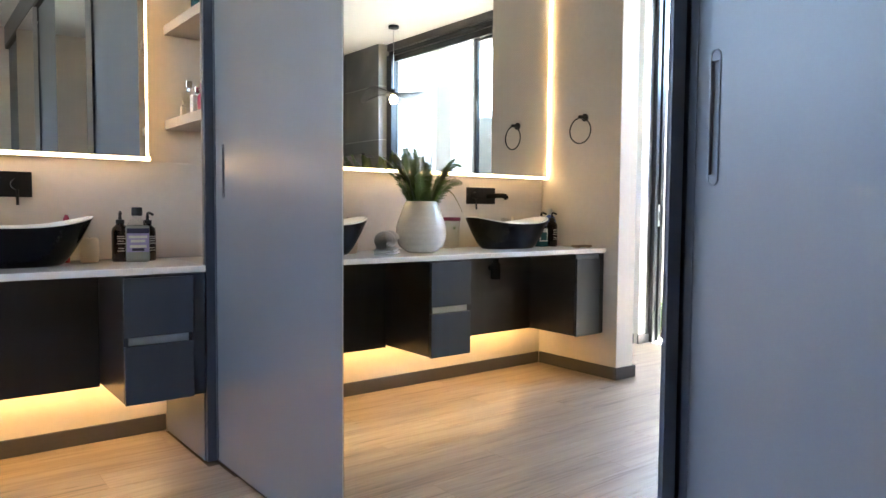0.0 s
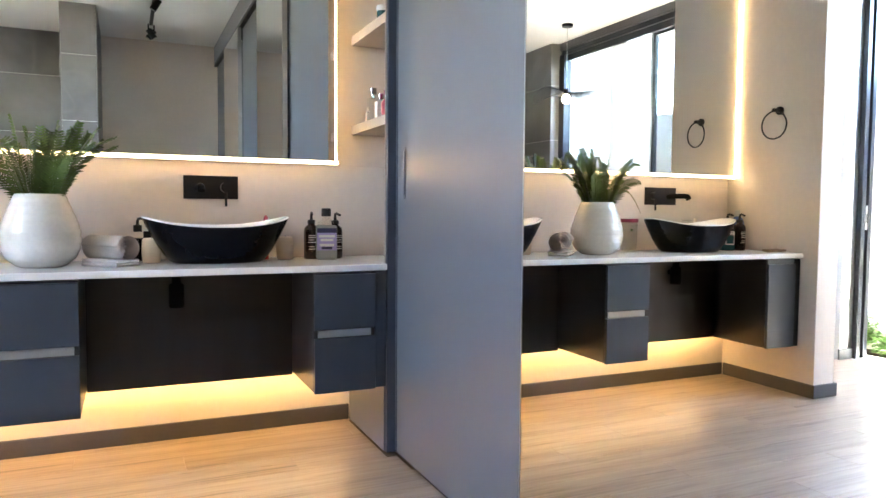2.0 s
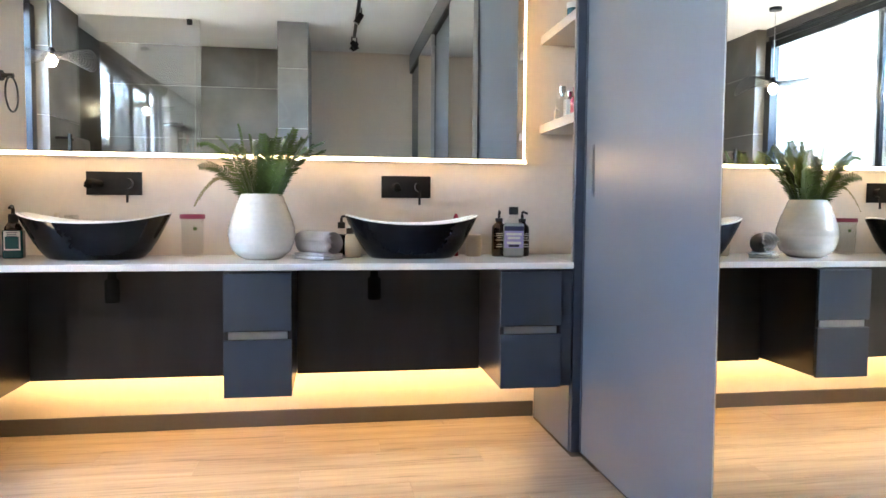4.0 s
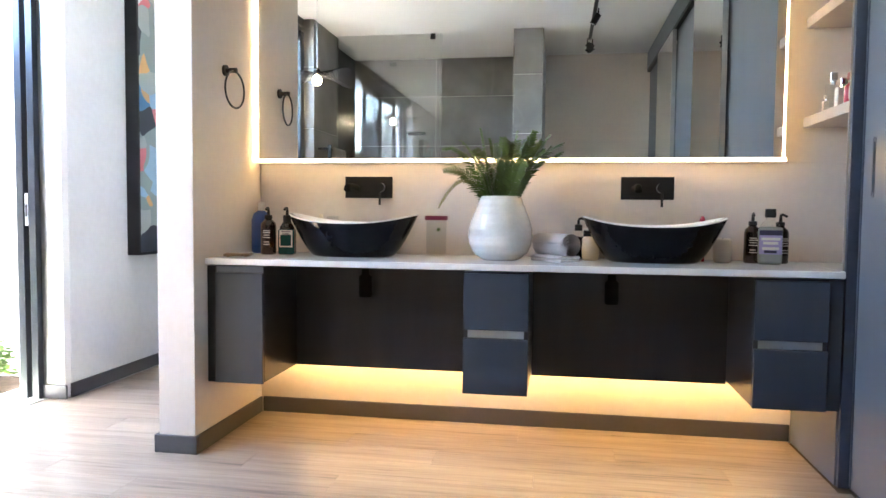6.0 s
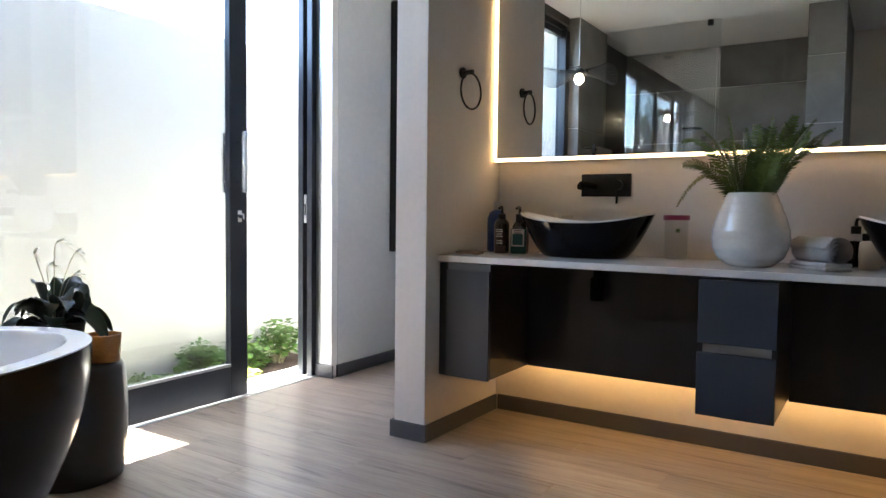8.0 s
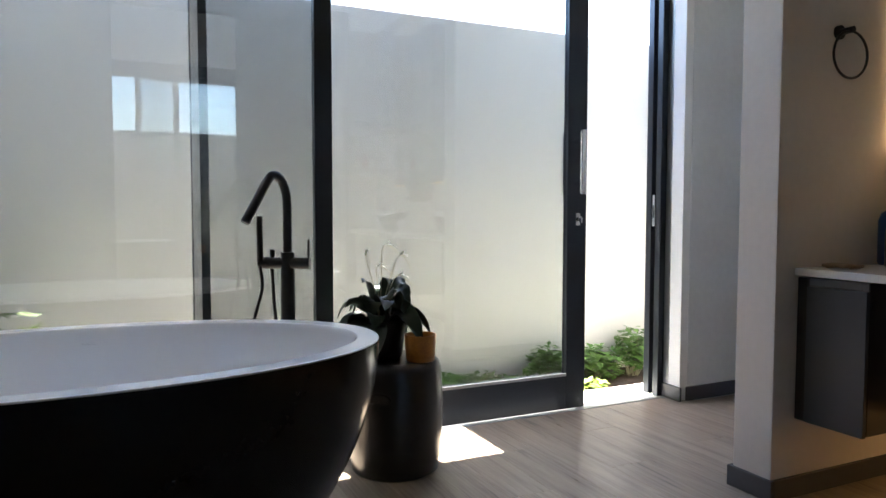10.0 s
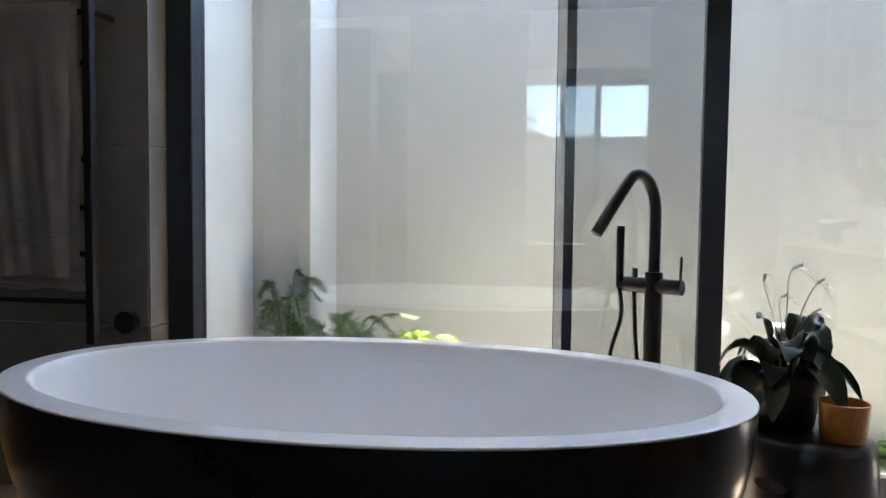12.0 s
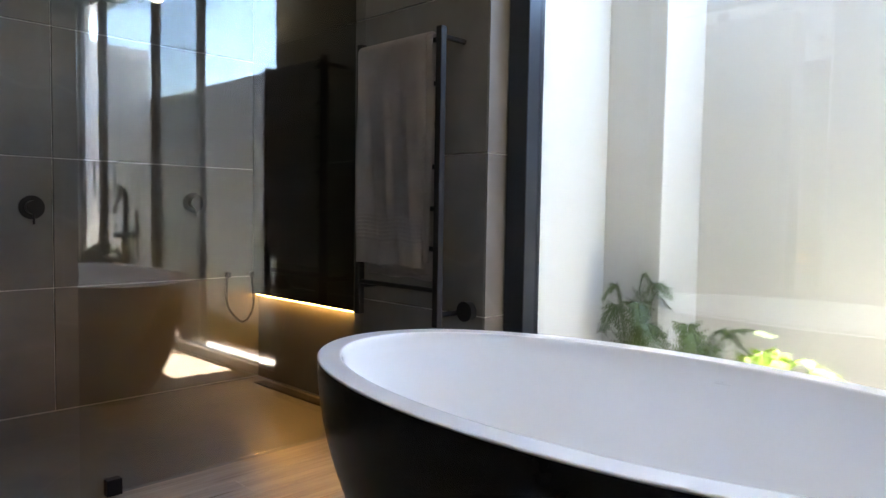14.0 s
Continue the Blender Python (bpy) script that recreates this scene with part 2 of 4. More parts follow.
M_BROWNGLASS = mat("brown bottle", (0.030, 0.012, 0.009), 0.12, vary=0.1, bump=0.0, coat=0.5)
M_TEAL = mat("teal bottle", (0.01, 0.06, 0.065), 0.2, vary=0.1, bump=0.0)
M_BLUE = mat("blue bottle", (0.02, 0.07, 0.26), 0.35, vary=0.1, bump=0.0)
M_LABEL = mat("pale label", (0.62, 0.62, 0.58), 0.6, vary=0.05)
M_LILAC = mat("lilac label", (0.32, 0.28, 0.50), 0.5, vary=0.1)
M_INK = mat("dark ink", (0.02, 0.02, 0.06), 0.6)
M_BLACKPLASTIC = mat("black plastic", (0.011, 0.010, 0.011), 0.5, vary=0.1, spec=0.25)
M_PLUM = mat("plum lid", (0.20, 0.012, 0.045), 0.35)
M_ROSE = mat("rose glass", (0.35, 0.05, 0.08), 0.15, coat=0.5)
M_WAX = mat("ivory wax", (0.72, 0.62, 0.48), 0.5, vary=0.06)
M_CLEAR = pane_glass("clear jar", (0.95, 0.955, 0.945), 1.32)
M_AMBERLIQUID = mat("pale mouthwash", (0.30, 0.32, 0.30), 0.1, vary=0.05, coat=0.6)
M_SHELF = mat("taupe shelf", (0.34, 0.30, 0.265), 0.5, vary=0.06)
M_CANVAS = painted_canvas()
M_STONE = mat("pale paving", (0.60, 0.58, 0.53), 0.8, vary=0.12, scale=5)
M_WOODDISH = mat("worn wood", (0.22, 0.15, 0.09), 0.6, vary=0.25, scale=8, stretch=(6, 1, 1))
M_ROOF = mat("roof sheet", (0.35, 0.35, 0.35), 0.6)


# ---------- mesh helpers ----------
def finish(name, bm, material, smooth=False):
    me = bpy.data.meshes.new(name)
    if smooth:
        for f in bm.faces:
            f.smooth = True
    bm.normal_update()
    bm.to_mesh(me)
    bm.free()
    me.materials.append(material)
    return me


def part(name, bm, material, parent=None, label="", smooth=False, at=None):
    ob = new(name, finish(name, bm, material, smooth))
    if parent is not None:
        ob.parent = parent
    if at is not None:
        ob.matrix_basis = at
    if label:
        tagged(ob, label)
    return ob


def thing(name, at, label, category, group=""):
    ob = new(name)
    ob.empty_display_size = 0.05
    ob.matrix_basis = at if isinstance(at, Matrix) else Matrix.Translation(at)
    return tagged(ob, label, category, group)


def setting(name, bm, material, label="", category="", smooth=False):
    return tagged(part(name, bm, material, smooth=smooth), label, category, kind="structure")


def box(x0, x1, y0, y1, z0, z1, bevel=0.0, bm=None):
    bm = bm or bmesh.new()
    r = bmesh.ops.create_cube(bm, size=1.0)
    for v in r["verts"]:
        v.co = Vector(((x0 + x1) / 2 + v.co.x * (x1 - x0), (y0 + y1) / 2 + v.co.y * (y1 - y0), (z0 + z1) / 2 + v.co.z * (z1 - z0)))
    if bevel:
        edges = list({e for v in r["verts"] for e in v.link_edges})
        bmesh.ops.bevel(bm, geom=edges, offset=bevel, segments=2, affect="EDGES", profile=0.5)
    return bm


def boxes(*dims, bevel=0.0):
    bm = bmesh.new()
    for d in dims:
        box(*d, bevel=bevel, bm=bm)
    return bm


def lathe(profile, n=40, sx=1.0, sy=1.0, close=False):
    """Spin (radius, height) pairs round z; ends with radius 0 close the form."""
    bm = bmesh.new()
    rings = []
    for r, z in profile:
        if r < 1e-6:
            rings.append([bm.verts.new((0, 0, z))])
        else:
            rings.append([bm.verts.new((r * sx * math.cos(2 * math.pi * i / n), r * sy * math.sin(2 * math.pi * i / n), z)) for i in range(n)])
    for a, b in zip(rings, rings[1:]):
        for i in range(n):
            j = (i + 1) % n
            f = [a[i % len(a)], a[j % len(a)], b[j % len(b)], b[i % len(b)]]
            f = list(dict.fromkeys(f))
            if len(f) > 2:
                bm.faces.new(f)
    return bm


def tube(points, r, n=10, bm=None, r_end=None, cap=True):
    """A round rod along the points, tapering to r_end."""
    bm = bm or bmesh.new()
    pts = [Vector(p) for p in points]
    rings = []
    side = None
    for i, p in enumerate(pts):
        d = (pts[min(i + 1, len(pts) - 1)] - pts[max(i - 1, 0)]).normalized()
        if side is None:
            side = d.orthogonal().normalized()
        side = (side - d * side.dot(d)).normalized()
        up = d.cross(side)
        rr = r if r_end is None else r + (r_end - r) * i / (len(pts) - 1)
        rings.append([bm.verts.new(p + (side * math.cos(2 * math.pi * k / n) + up * math.sin(2 * math.pi * k / n)) * rr) for k in range(n)])
    for a, b in zip(rings, rings[1:]):
        for k in range(n):
            bm.faces.new((a[k], a[(k + 1) % n], b[(k + 1) % n], b[k]))
    if cap:
        bm.faces.new(list(reversed(rings[0])))
        bm.faces.new(rings[-1])
    return bm


def bend(points, steps=8):
    """A smooth line through a few guide points."""
    p = [Vector(q) for q in points]
    p = [p[0] * 2 - p[1]] + p + [p[-1] * 2 - p[-2]]
    out = []
    for i in range(1, len(p) - 2):
        for s in range(steps):
            t = s / steps
            a, b, c, d = p[i - 1], p[i], p[i + 1], p[i + 2]
            out.append(0.5 * ((2 * b) + (c - a) * t + (2 * a - 5 * b + 4 * c - d) * t * t + (3 * b - a - 3 * c + d) * t ** 3))
    out.append(p[-2])
    return out


def frond(base, tip, rise, width, pairs, droop=0.0, seed=0, fat=0.38, twist=(0.0, 0.7)):
    """One fern frond: an arching rib with toothed leaflets on both sides."""
    rnd = random.Random(seed)
    turn = rnd.choice((-1, 1)) * rnd.uniform(*twist)
    base, tip = Vector(base), Vector(tip)
    ctrl = (base + tip) / 2 + Vector((0, 0, rise))
    at = lambda t: base * (1 - t) ** 2 + ctrl * 2 * t * (1 - t) + tip * t * t
    bm = tube([at(i / 12) for i in range(13)], 0.0022, 5, r_end=0.0006)
    walk_t, run = [0.0], [0.0]
    for i in range(1, 61):
        walk_t.append(i / 60)
        run.append(run[-1] + (at(i / 60) - at((i - 1) / 60)).length)
    span = run[-1]
    for i in range(pairs):
        f = 0.12 + 0.88 * i / pairs
        t = float(np.interp(f * span, run, walk_t))
        p, d = at(t), (at(min(t + 0.02, 1)) - at(max(t - 0.02, 0))).normalized()
        side = d.cross(Vector((0, 0, 1)))
        side = side.normalized() if side.length > 0.05 else Vector((1, 0, 0))
        side = (Matrix.Rotation(turn, 3, d) @ side).normalized()
        up = side.cross(d)
        w = width * (math.sin(math.pi * min(1, (f * 0.84 + 0.1))) ** 0.6) * rnd.uniform(0.85, 1.12)
        hw = fat * span / pairs * rnd.uniform(0.9, 1.25)
        for s in (-1, 1):
            tipv = p + side * s * w * 0.92 + d * w * 0.50 + up * (rnd.uniform(-0.2, 0.12) * w - droop * w)
            m1 = p + (tipv - p) * 0.5 + up * 0.05 * w
            q = [bm.verts.new(v) for v in (p - d * hw * 0.7, m1 - d * hw, tipv, m1 + d * hw, p + d * hw * 0.7)]
            bm.faces.new(q if s > 0 else q[::-1])
    return bm


def broad_leaf(base, tip, rise, width, n=9, fold=0.25, twist=0.0):
    """A long oval leaf with a folded midrib, arching from base to tip."""
    bm = bmesh.new()
    base, tip = Vector(base), Vector(tip)
    ctrl = (base + tip) / 2 + Vector((0, 0, rise))
    at = lambda t: base * (1 - t) ** 2 + ctrl * 2 * t * (1 - t) + tip * t * t
    rows = []
    for i in range(n + 1):
        t = i / n
        p, d = at(t), (at(min(t + 0.03, 1)) - at(max(t - 0.03, 0))).normalized()
        side = d.cross(Vector((0, 0, 1)))
        side = (side.normalized() if side.length > 0.05 else Vector((1, 0, 0)))
        side = (Matrix.Rotation(twist * t, 3, d) @ side).normalized()
        up = side.cross(d)
        w = width * max(0.05, math.sin(math.pi * min(1.0, max(0.0, (t - 0.25) / 0.75 * 0.92 + 0.06))) ** 0.8) if t > 0.25 else 0.004
        ripple = 0.12 * w * math.sin(9 * t + tip.x * 40)
        rows.append([bm.verts.new(p + side * w * s + up * (abs(s) * fold * w + ripple * s)) for s in (-1, -0.5, 0, 0.5, 1)])
    for a, b in zip(rows, rows[1:]):
        for k in range(4):
            bm.faces.new((a[k], a[k + 1], b[k + 1], b[k]))
    return bm

# ---------- plan ----------
YV, XW, XG, YB, ZC = 3.552, 1.02, -2.95, -2.58, 3.17   # vanity wall, mirror doors, glazing, back wall, ceiling
YS = -1.27                                             # shower screen

# ---------- structure ----------
setting("ground", box(-60, 60, -60, 60, -0.30, -0.13), M_SOIL, "dark bark soil and open ground outdoors", "ground")
floor = setting("floor", boxes((XG, 1.75, YS, 3.75, -0.10, -0.012), (-2.82, -1.80, 3.75, 6.4, -0.10, -0.012), (-0.27, 1.75, YB, YS, -0.10, -0.012)), M_JOINT, "grey-brown oak plank floor", "floor")
setting("shower_floor", boxes((-2.95, -0.25, YB, YS, -0.10, -0.006)), M_TILE, "grey porcelain tiled shower floor", "floor")
setting("ceiling", box(-3.0, 1.95, -2.85, 6.6, ZC, ZC + 0.2), M_CEILING, "plain white painted ceiling", "ceiling")
setting("wall_north", box(-1.6365, 1.95, YV, YV + 0.2, -0.1, ZC), M_PLASTER, "warm plastered wall behind the vanity", "wall")
setting("wall_stub", box(-1.81, -1.637, 2.855, 6.4, -0.1, ZC, 0.004), M_PLASTER, "short plastered wall at the vanity's end", "wall")
setting("wall_hall", box(-3.14, -2.81, 3.60, 6.4, -0.1, ZC, 0.004), M_HALL, "pale grey plastered passage wall", "wall")
setting("wall_hall_end", box(-3.14, -1.6, 6.4, 6.6, -0.1, ZC), M_HALL, "plain end wall of the passage", "wall")
setting("wall_south", boxes((-0.27, 1.95, YB - 0.2, YB, -0.1, ZC), (-3.2, -0.27, YB - 0.22, YB - 0.012, -0.1, ZC)), M_PLASTER, "plain warm plastered back wall", "wall")
setting("wall_east", box(1.75, 1.95, -2.85, 6.6, -0.1, ZC), M_PLASTER, "plain wall behind the wardrobe", "wall")
pier = setting("wall_pier", box(-0.60, -0.28, -2.57, -1.15, -0.1, ZC), M_GROUT, "grey tiled pier at the shower's end", "wall")
west_low = setting("wall_shower_west", boxes((-3.2, -2.945, YB, YS - 0.07, -0.1, ZC), (-3.2, -2.748, YS - 0.07, -0.487, -0.1, ZC)), M_GROUT, "grey tiled wall beside the bath", "wall")
south_tiles = setting("wall_shower_back", box(-2.945, -0.60, YB - 0.012, YB - 0.002, -0.1, ZC), M_GROUT, "large grey porcelain tiles with pale joints", "wall")
setting("trim_bulkhead", box(-3.0, -2.86, -0.475, 3.60, 3.082, ZC), M_SKIRT, "dark boxed bulkhead over the glazing", "trim")
setting("trim_reveal", box(-3.10, -2.812, 3.545, 3.60, 0, 3.08, 0.003), M_CEILING, "white painted reveal of the door opening", "trim")
for k, d in enumerate(((-1.621, 1.028, YV - 0.015, YV - 0.001, 0, 0.08), (-1.6365, -1.622, 2.855, YV - 0.016, 0, 0.08),
                       (-1.826, -1.622, 2.840, 2.8545, 0, 0.08), (-1.826, -1.811, 2.855, 6.38, 0, 0.08), (-2.809, -2.794, 3.585, 6.38, 0, 0.08), (-3.0, -2.794, 3.53, 3.544, 0, 0.0805),
                       (-0.262, 1.02, YB + 0.001, YB + 0.016, 0, 0.08))):
    setting("baseboard", box(*d, bevel=0.003), M_SKIRT, "low charcoal painted skirting board", "baseboard")

# ---------- courtyard ----------
setting("wall_boundary", box(-4.30, -4.08, -0.8, 9.0, -0.13, 2.33, 0.006), M_OUTWALL, "cream rendered garden boundary wall", "garden wall")
setting("wall_garden_pier", box(-4.079, -3.67, -0.80, -0.20, -0.13, 3.29, 0.006), M_OUTWALL, "cream rendered pier of the garden wall", "garden wall")
setting("wall_garden_side", box(-3.669, -3.0, -0.80, -0.50, -0.13, 3.3, 0.006), M_OUTWALL, "cream rendered side wall of the courtyard", "garden wall")
setting("wall_garden_north", box(-4.079, -3.14, 4.42, 4.62, -0.13, 2.9, 0.006), M_OUTWALL, "sunlit white rendered courtyard wall", "garden wall")
setting("pavement", box(-3.34, -2.99, -0.49, 4.41, -0.13, -0.035, 0.006), M_STONE, "narrow pale paved strip beside the glazing", "paving")
setting("unseen_eave", box(-3.55, -3.0, 2.18, 4.62, 3.22, 3.40), M_CEILING, "added unseen roof overhang that trims the sun by the door", "eave")
setting("unseen_eave_south", box(-4.30, -3.0, -0.80, 0.24, 3.30, 3.45), M_CEILING, "added unseen roof overhang that shades the courtyard corner", "eave")
setting("roof_slab", box(-3.0, 1.95, -2.85, 6.6, ZC + 0.2, ZC + 0.30), M_ROOF, "flat roof over the room", "roof")
setting("door_sill", boxes((-3.10, -2.9505, -0.344, 3.54, -0.06, -0.030), (-2.950, -2.905, -0.344, 3.54, -0.011, 0.003), bevel=0.002), M_ALU, "pale aluminium threshold of the sliding doors", "threshold")


def neighbour_house():
    """A gabled house beyond the boundary wall, its ridge running away from the garden."""
    h = thing("house", (-16.0, -1.2, -0.13), "white neighbouring house with a grey pitched roof", "house")
    wall = bmesh.new()
    outline = [(-2.1, 0.0), (2.1, 0.0), (2.1, 3.45), (0.0, 4.40), (-2.1, 3.45)]
    front, back = ([wall.verts.new((x, y, z)) for y, z in outline] for x in (0.0, -6.0))
    wall.faces.new(front)
    wall.faces.new(back[::-1])
    for i in range(5):
        j = (i + 1) % 5
        wall.faces.new((front[j], front[i], back[i], back[j]))
    part("wall", wall, M_OUTWALL, h)
    for sgn in (-1, 1):
        slope = bmesh.new()
        lo, hi = (2.40 * sgn, 3.32), (0.0, 4.41)
        ring = [(lo[0], lo[1]), (hi[0], hi[1]), (hi[0], hi[1] + 0.12), (lo[0], lo[1] + 0.12)]
        a, b = ([slope.verts.new((x, y, z)) for y, z in ring] for x in (0.35, -6.35))
        slope.faces.new(a)
        slope.faces.new(b[::-1])
        for i in range(4):
            j = (i + 1) % 4
            slope.faces.new((a[j], a[i], b[i], b[j]))
        part("roof", slope, M_ROOF, h, "grey roof slope")


neighbour_house()


def shrub(at, size, count, material, seed, label):
    rnd = random.Random(seed)
    t = thing("garden_plant", at, label, "plant")
    stems, leaves = bmesh.new(), bmesh.new()
    for i in range(count):
        a, r = rnd.uniform(0, 6.283), size[0] * math.sqrt(rnd.random())
        top = Vector((math.cos(a) * r, math.sin(a) * r * size[1] / size[0], size[2] * rnd.uniform(0.35, 1.0) * (1 - 0.35 * (r / size[0]) ** 2)))
        if i % 4 == 0:
            tube([(top.x * 0.3, top.y * 0.3, 0), top * 0.6, top], 0.003, 4, bm=stems, r_end=0.001)
        for k in range(5):
            b = rnd.uniform(0, 6.283)
            d = Vector((math.cos(b), math.sin(b), rnd.uniform(-0.35, 0.6))).normalized()
            L, w = rnd.uniform(0.04, 0.08), rnd.uniform(0.014, 0.028)
            s = d.cross(Vector((0, 0, 1))).normalized() * w
            p = top + Vector((rnd.uniform(-0.02, 0.02), rnd.uniform(-0.02, 0.02), rnd.uniform(-0.04, 0.02)))
            q = [leaves.verts.new(v) for v in (p, p + d * L * 0.45 + s, p + d * L + Vector((0, 0, -0.008)), p + d * L * 0.45 - s)]
            leaves.faces.new(q)
    part("stems", stems, M_STEM, t)
    part("foliage", leaves, material, t)
    return t


shrub((-3.88, 3.38, -0.13), (0.14, 0.13, 0.27), 100, M_SHRUB, 1, "leafy green shrub in the soil by the wall")
shrub((-3.86, 3.74, -0.13), (0.18, 0.20, 0.24), 130, M_SHRUB, 2, "bright green shrub in the soil by the wall")
shrub((-3.86, 4.10, -0.13), (0.17, 0.17, 0.35), 120, M_SHRUB, 3, "taller bright green shrub in the courtyard corner")
for k in range(11):
    shrub((-3.88 + 0.05 * math.sin(k * 2.1), 0.75 + k * 0.235, -0.13), (0.17, 0.19, 0.10 + 0.025 * math.sin(k * 1.7)), 90, (M_SHRUB, M_FERN)[k % 2], 20 + k, "low ground-cover plant along the garden wall")
for k, y in enumerate((2.45, 2.95, 3.5)):
    shrub((-3.60 + 0.03 * k, y, -0.13), (0.09, 0.10, 0.10), 26, M_LIME, 40 + k, "small lime-green plant by the paving")


def plume(tip, peak, width, seed):
    """A feathery frond that climbs from the ground and bows over at the top."""
    rnd = random.Random(seed)
    tip = Vector(tip)
    line = bend([(0, 0, 0.02), (tip.x * 0.15, tip.y * 0.15, peak * 0.55), (tip.x * 0.5, tip.y * 0.5, peak * 0.97), tip], 10)
    bm = tube(line, 0.0022, 5, r_end=0.0008)
    for i in range(9, len(line) - 1):
        d = (line[i + 1] - line[i]).normalized()
        side = d.cross(Vector((0, 0, 1)))
        side = side.normalized() if side.length > 0.1 else Vector((1, 0, 0))
        f = (i - 9) / (len(line) - 10)
        for h in (0.0, 0.5):
            p = line[i].lerp(line[i + 1], h)
            for sgn in (-1, 1):
                L = width * (0.45 + 0.75 * math.sin(math.pi * min(1, f * 0.85 + 0.12))) * rnd.uniform(0.75, 1.15)
                way = (side * sgn + d * 0.55 + Vector((0, 0, rnd.uniform(-0.45, 0.15)))).normalized()
                end = p + way * L
                for k in range(5):
                    q = p.lerp(end, (k + 0.6) / 5.2)
                    n = L * 0.30 * (1 - k / 7)
                    for s2 in (-1, 1):
                        o = (d * s2 + way * 0.8).normalized() * n
                        w = way * n * 0.22
                        bm.faces.new([bm.verts.new(v) for v in (q - w, q + o * 0.55 - w * 0.8, q + o, q + o * 0.55 + w * 0.8, q + w)])
    return bm


def outdoor_fern(at, tips, width, material, seed, label):
    t = thing("garden_fern", at, label, "fern")
    for i, (x, y, z, peak) in enumerate(tips):
        part("frond", plume((x, y, z), peak, width, seed + i), material, t)
    return t


outdoor_fern((-3.60, -0.30, -0.13), [(-0.12, 0.14, 0.76, 0.84), (0.16, 0.14, 0.70, 0.82), (0.03, 0.22, 0.82, 0.90), (0.20, -0.04, 0.66, 0.80), (0.10, -0.10, 0.80, 0.88), (-0.03, 0.07, 0.90, 0.92), (0.14, 0.22, 0.58, 0.72)], 0.066, M_FERN, 50, "dark green feathery fern at the courtyard's shaded corner")
outdoor_fern((-3.66, -0.06, -0.13), [(0.02, 0.32, 0.60, 0.72), (0.18, 0.16, 0.56, 0.70), (0.22, -0.14, 0.54, 0.70), (0.08, 0.44, 0.72, 0.72), (0.12, 0.08, 0.60, 0.73), (0.20, 0.30, 0.50, 0.66)], 0.060, M_FERN, 60, "green feathery fern growing beside the glazing")
outdoor_fern((-3.58, 0.30, -0.13), [(0.10, 0.16, 0.57, 0.64), (0.05, 0.30, 0.59, 0.65), (0.12, -0.04, 0.56, 0.64), (0.02, 0.42, 0.54, 0.62), (-0.12, 0.10, 0.58, 0.64), (0.06, 0.05, 0.60, 0.66)], 0.055, M_LIME, 70, "sunlit lime-green fern beside the glazing")

# ---------- glazing ----------
def leaf_frame(name, x, y0, y1, stile0, stile1, z0, z1, rail_low, rail_top, material, label):
    """A glazed leaf: two stiles, two rails and a pane."""
    t = tagged(thing(name, (x, y0, z0), label, "sliding door"), kind="structure")
    w, h = y1 - y0, z1 - z0
    part("stile", box(-0.022, 0.022, 0, stile0, 0, h, 0.003), material, t)
    part("stile", box(-0.022, 0.022, w - stile1, w, 0, h, 0.003), material, t)
    part("rail", box(-0.021, 0.021, stile0, w - stile1, 0, rail_low, 0.003), material, t)
    part("rail", box(-0.021, 0.021, stile0, w - stile1, h - rail_top, h, 0.003), material, t)
    pane = part("pane", box(-0.004, 0.004, stile0, w - stile1, rail_low, h - rail_top), M_GLASS, t)
    pane.visible_shadow = False
    bead = box(0.021, 0.026, stile0, w - stile1, rail_low - 0.012, rail_low + 0.004, 0.001)
    part("glazing_bead", bead, M_ALU, t)
    return t


door = leaf_frame("door_1", -3.045, 0.993, 3.048, 0.071, 0.125, -0.028, 3.022, 0.200, 0.07, M_FRAME, "wide charcoal aluminium sliding glass door, partly open")
part("edge_strip", box(0.0225, 0.027, 0.003, 0.034, 0, 3.0, 0.001), M_PALEALU, door, "pale mottled aluminium edge")
DW = 2.055
for name, x0, x1, label in (("pull_handle", 0.078, 0.098, "long flat polished steel pull handle"), ("outer_handle", -0.098, -0.078, "long flat steel handle on the outer side")):
    hd = part(name, box(x0, x1, DW - 0.088, DW - 0.062, 1.185, 1.53, 0.003), M_CHROME, door, label)
    for z in (1.245, 1.47):
        part("standoff", tube([(math.copysign(0.020, x0), DW - 0.075, z), ((x0 + x1) / 2, DW - 0.075, z)], 0.010, 14), M_CHROME, hd)
lock = part("lock", tube([(0.02, DW - 0.060, 1.052), (0.050, DW - 0.060, 1.052)], 0.015, 18), M_CHROME, door, "chrome lock cylinder")
part("lock_plate", box(0.0221, 0.030, DW - 0.075, DW - 0.045, 1.015, 1.085, 0.003), M_CHROME, lock)
part("thumb_turn", box(0.0505, 0.062, DW - 0.066, DW - 0.054, 1.030, 1.060, 0.003), M_CHROME, lock)
leaf_frame("window_1", -2.925, -0.409, 1.575, 0.032, 0.080, 0.012, 3.022, 0.07, 0.07, M_FRAME, "fixed charcoal-framed glass panel beside the bath")
setting("door_frame_head", box(-3.09, -2.885, -0.472, 3.545, 3.024, 3.08, 0.003), M_FRAME, "charcoal head frame of the glazing", "frame")
setting("door_frame_south", box(-2.955, -2.850, -0.474, -0.370, 0.0, 3.023, 0.004), M_FRAME, "charcoal end post of the glazing", "frame")
jamb = tagged(thing("door_frame_north", (-2.97, 3.50, 0), "charcoal jamb with two door channels", "frame"), kind="structure")
part("channel", box(-0.09, -0.045, 0, 0.043, 0, 3.022, 0.003), M_FRAME, jamb)
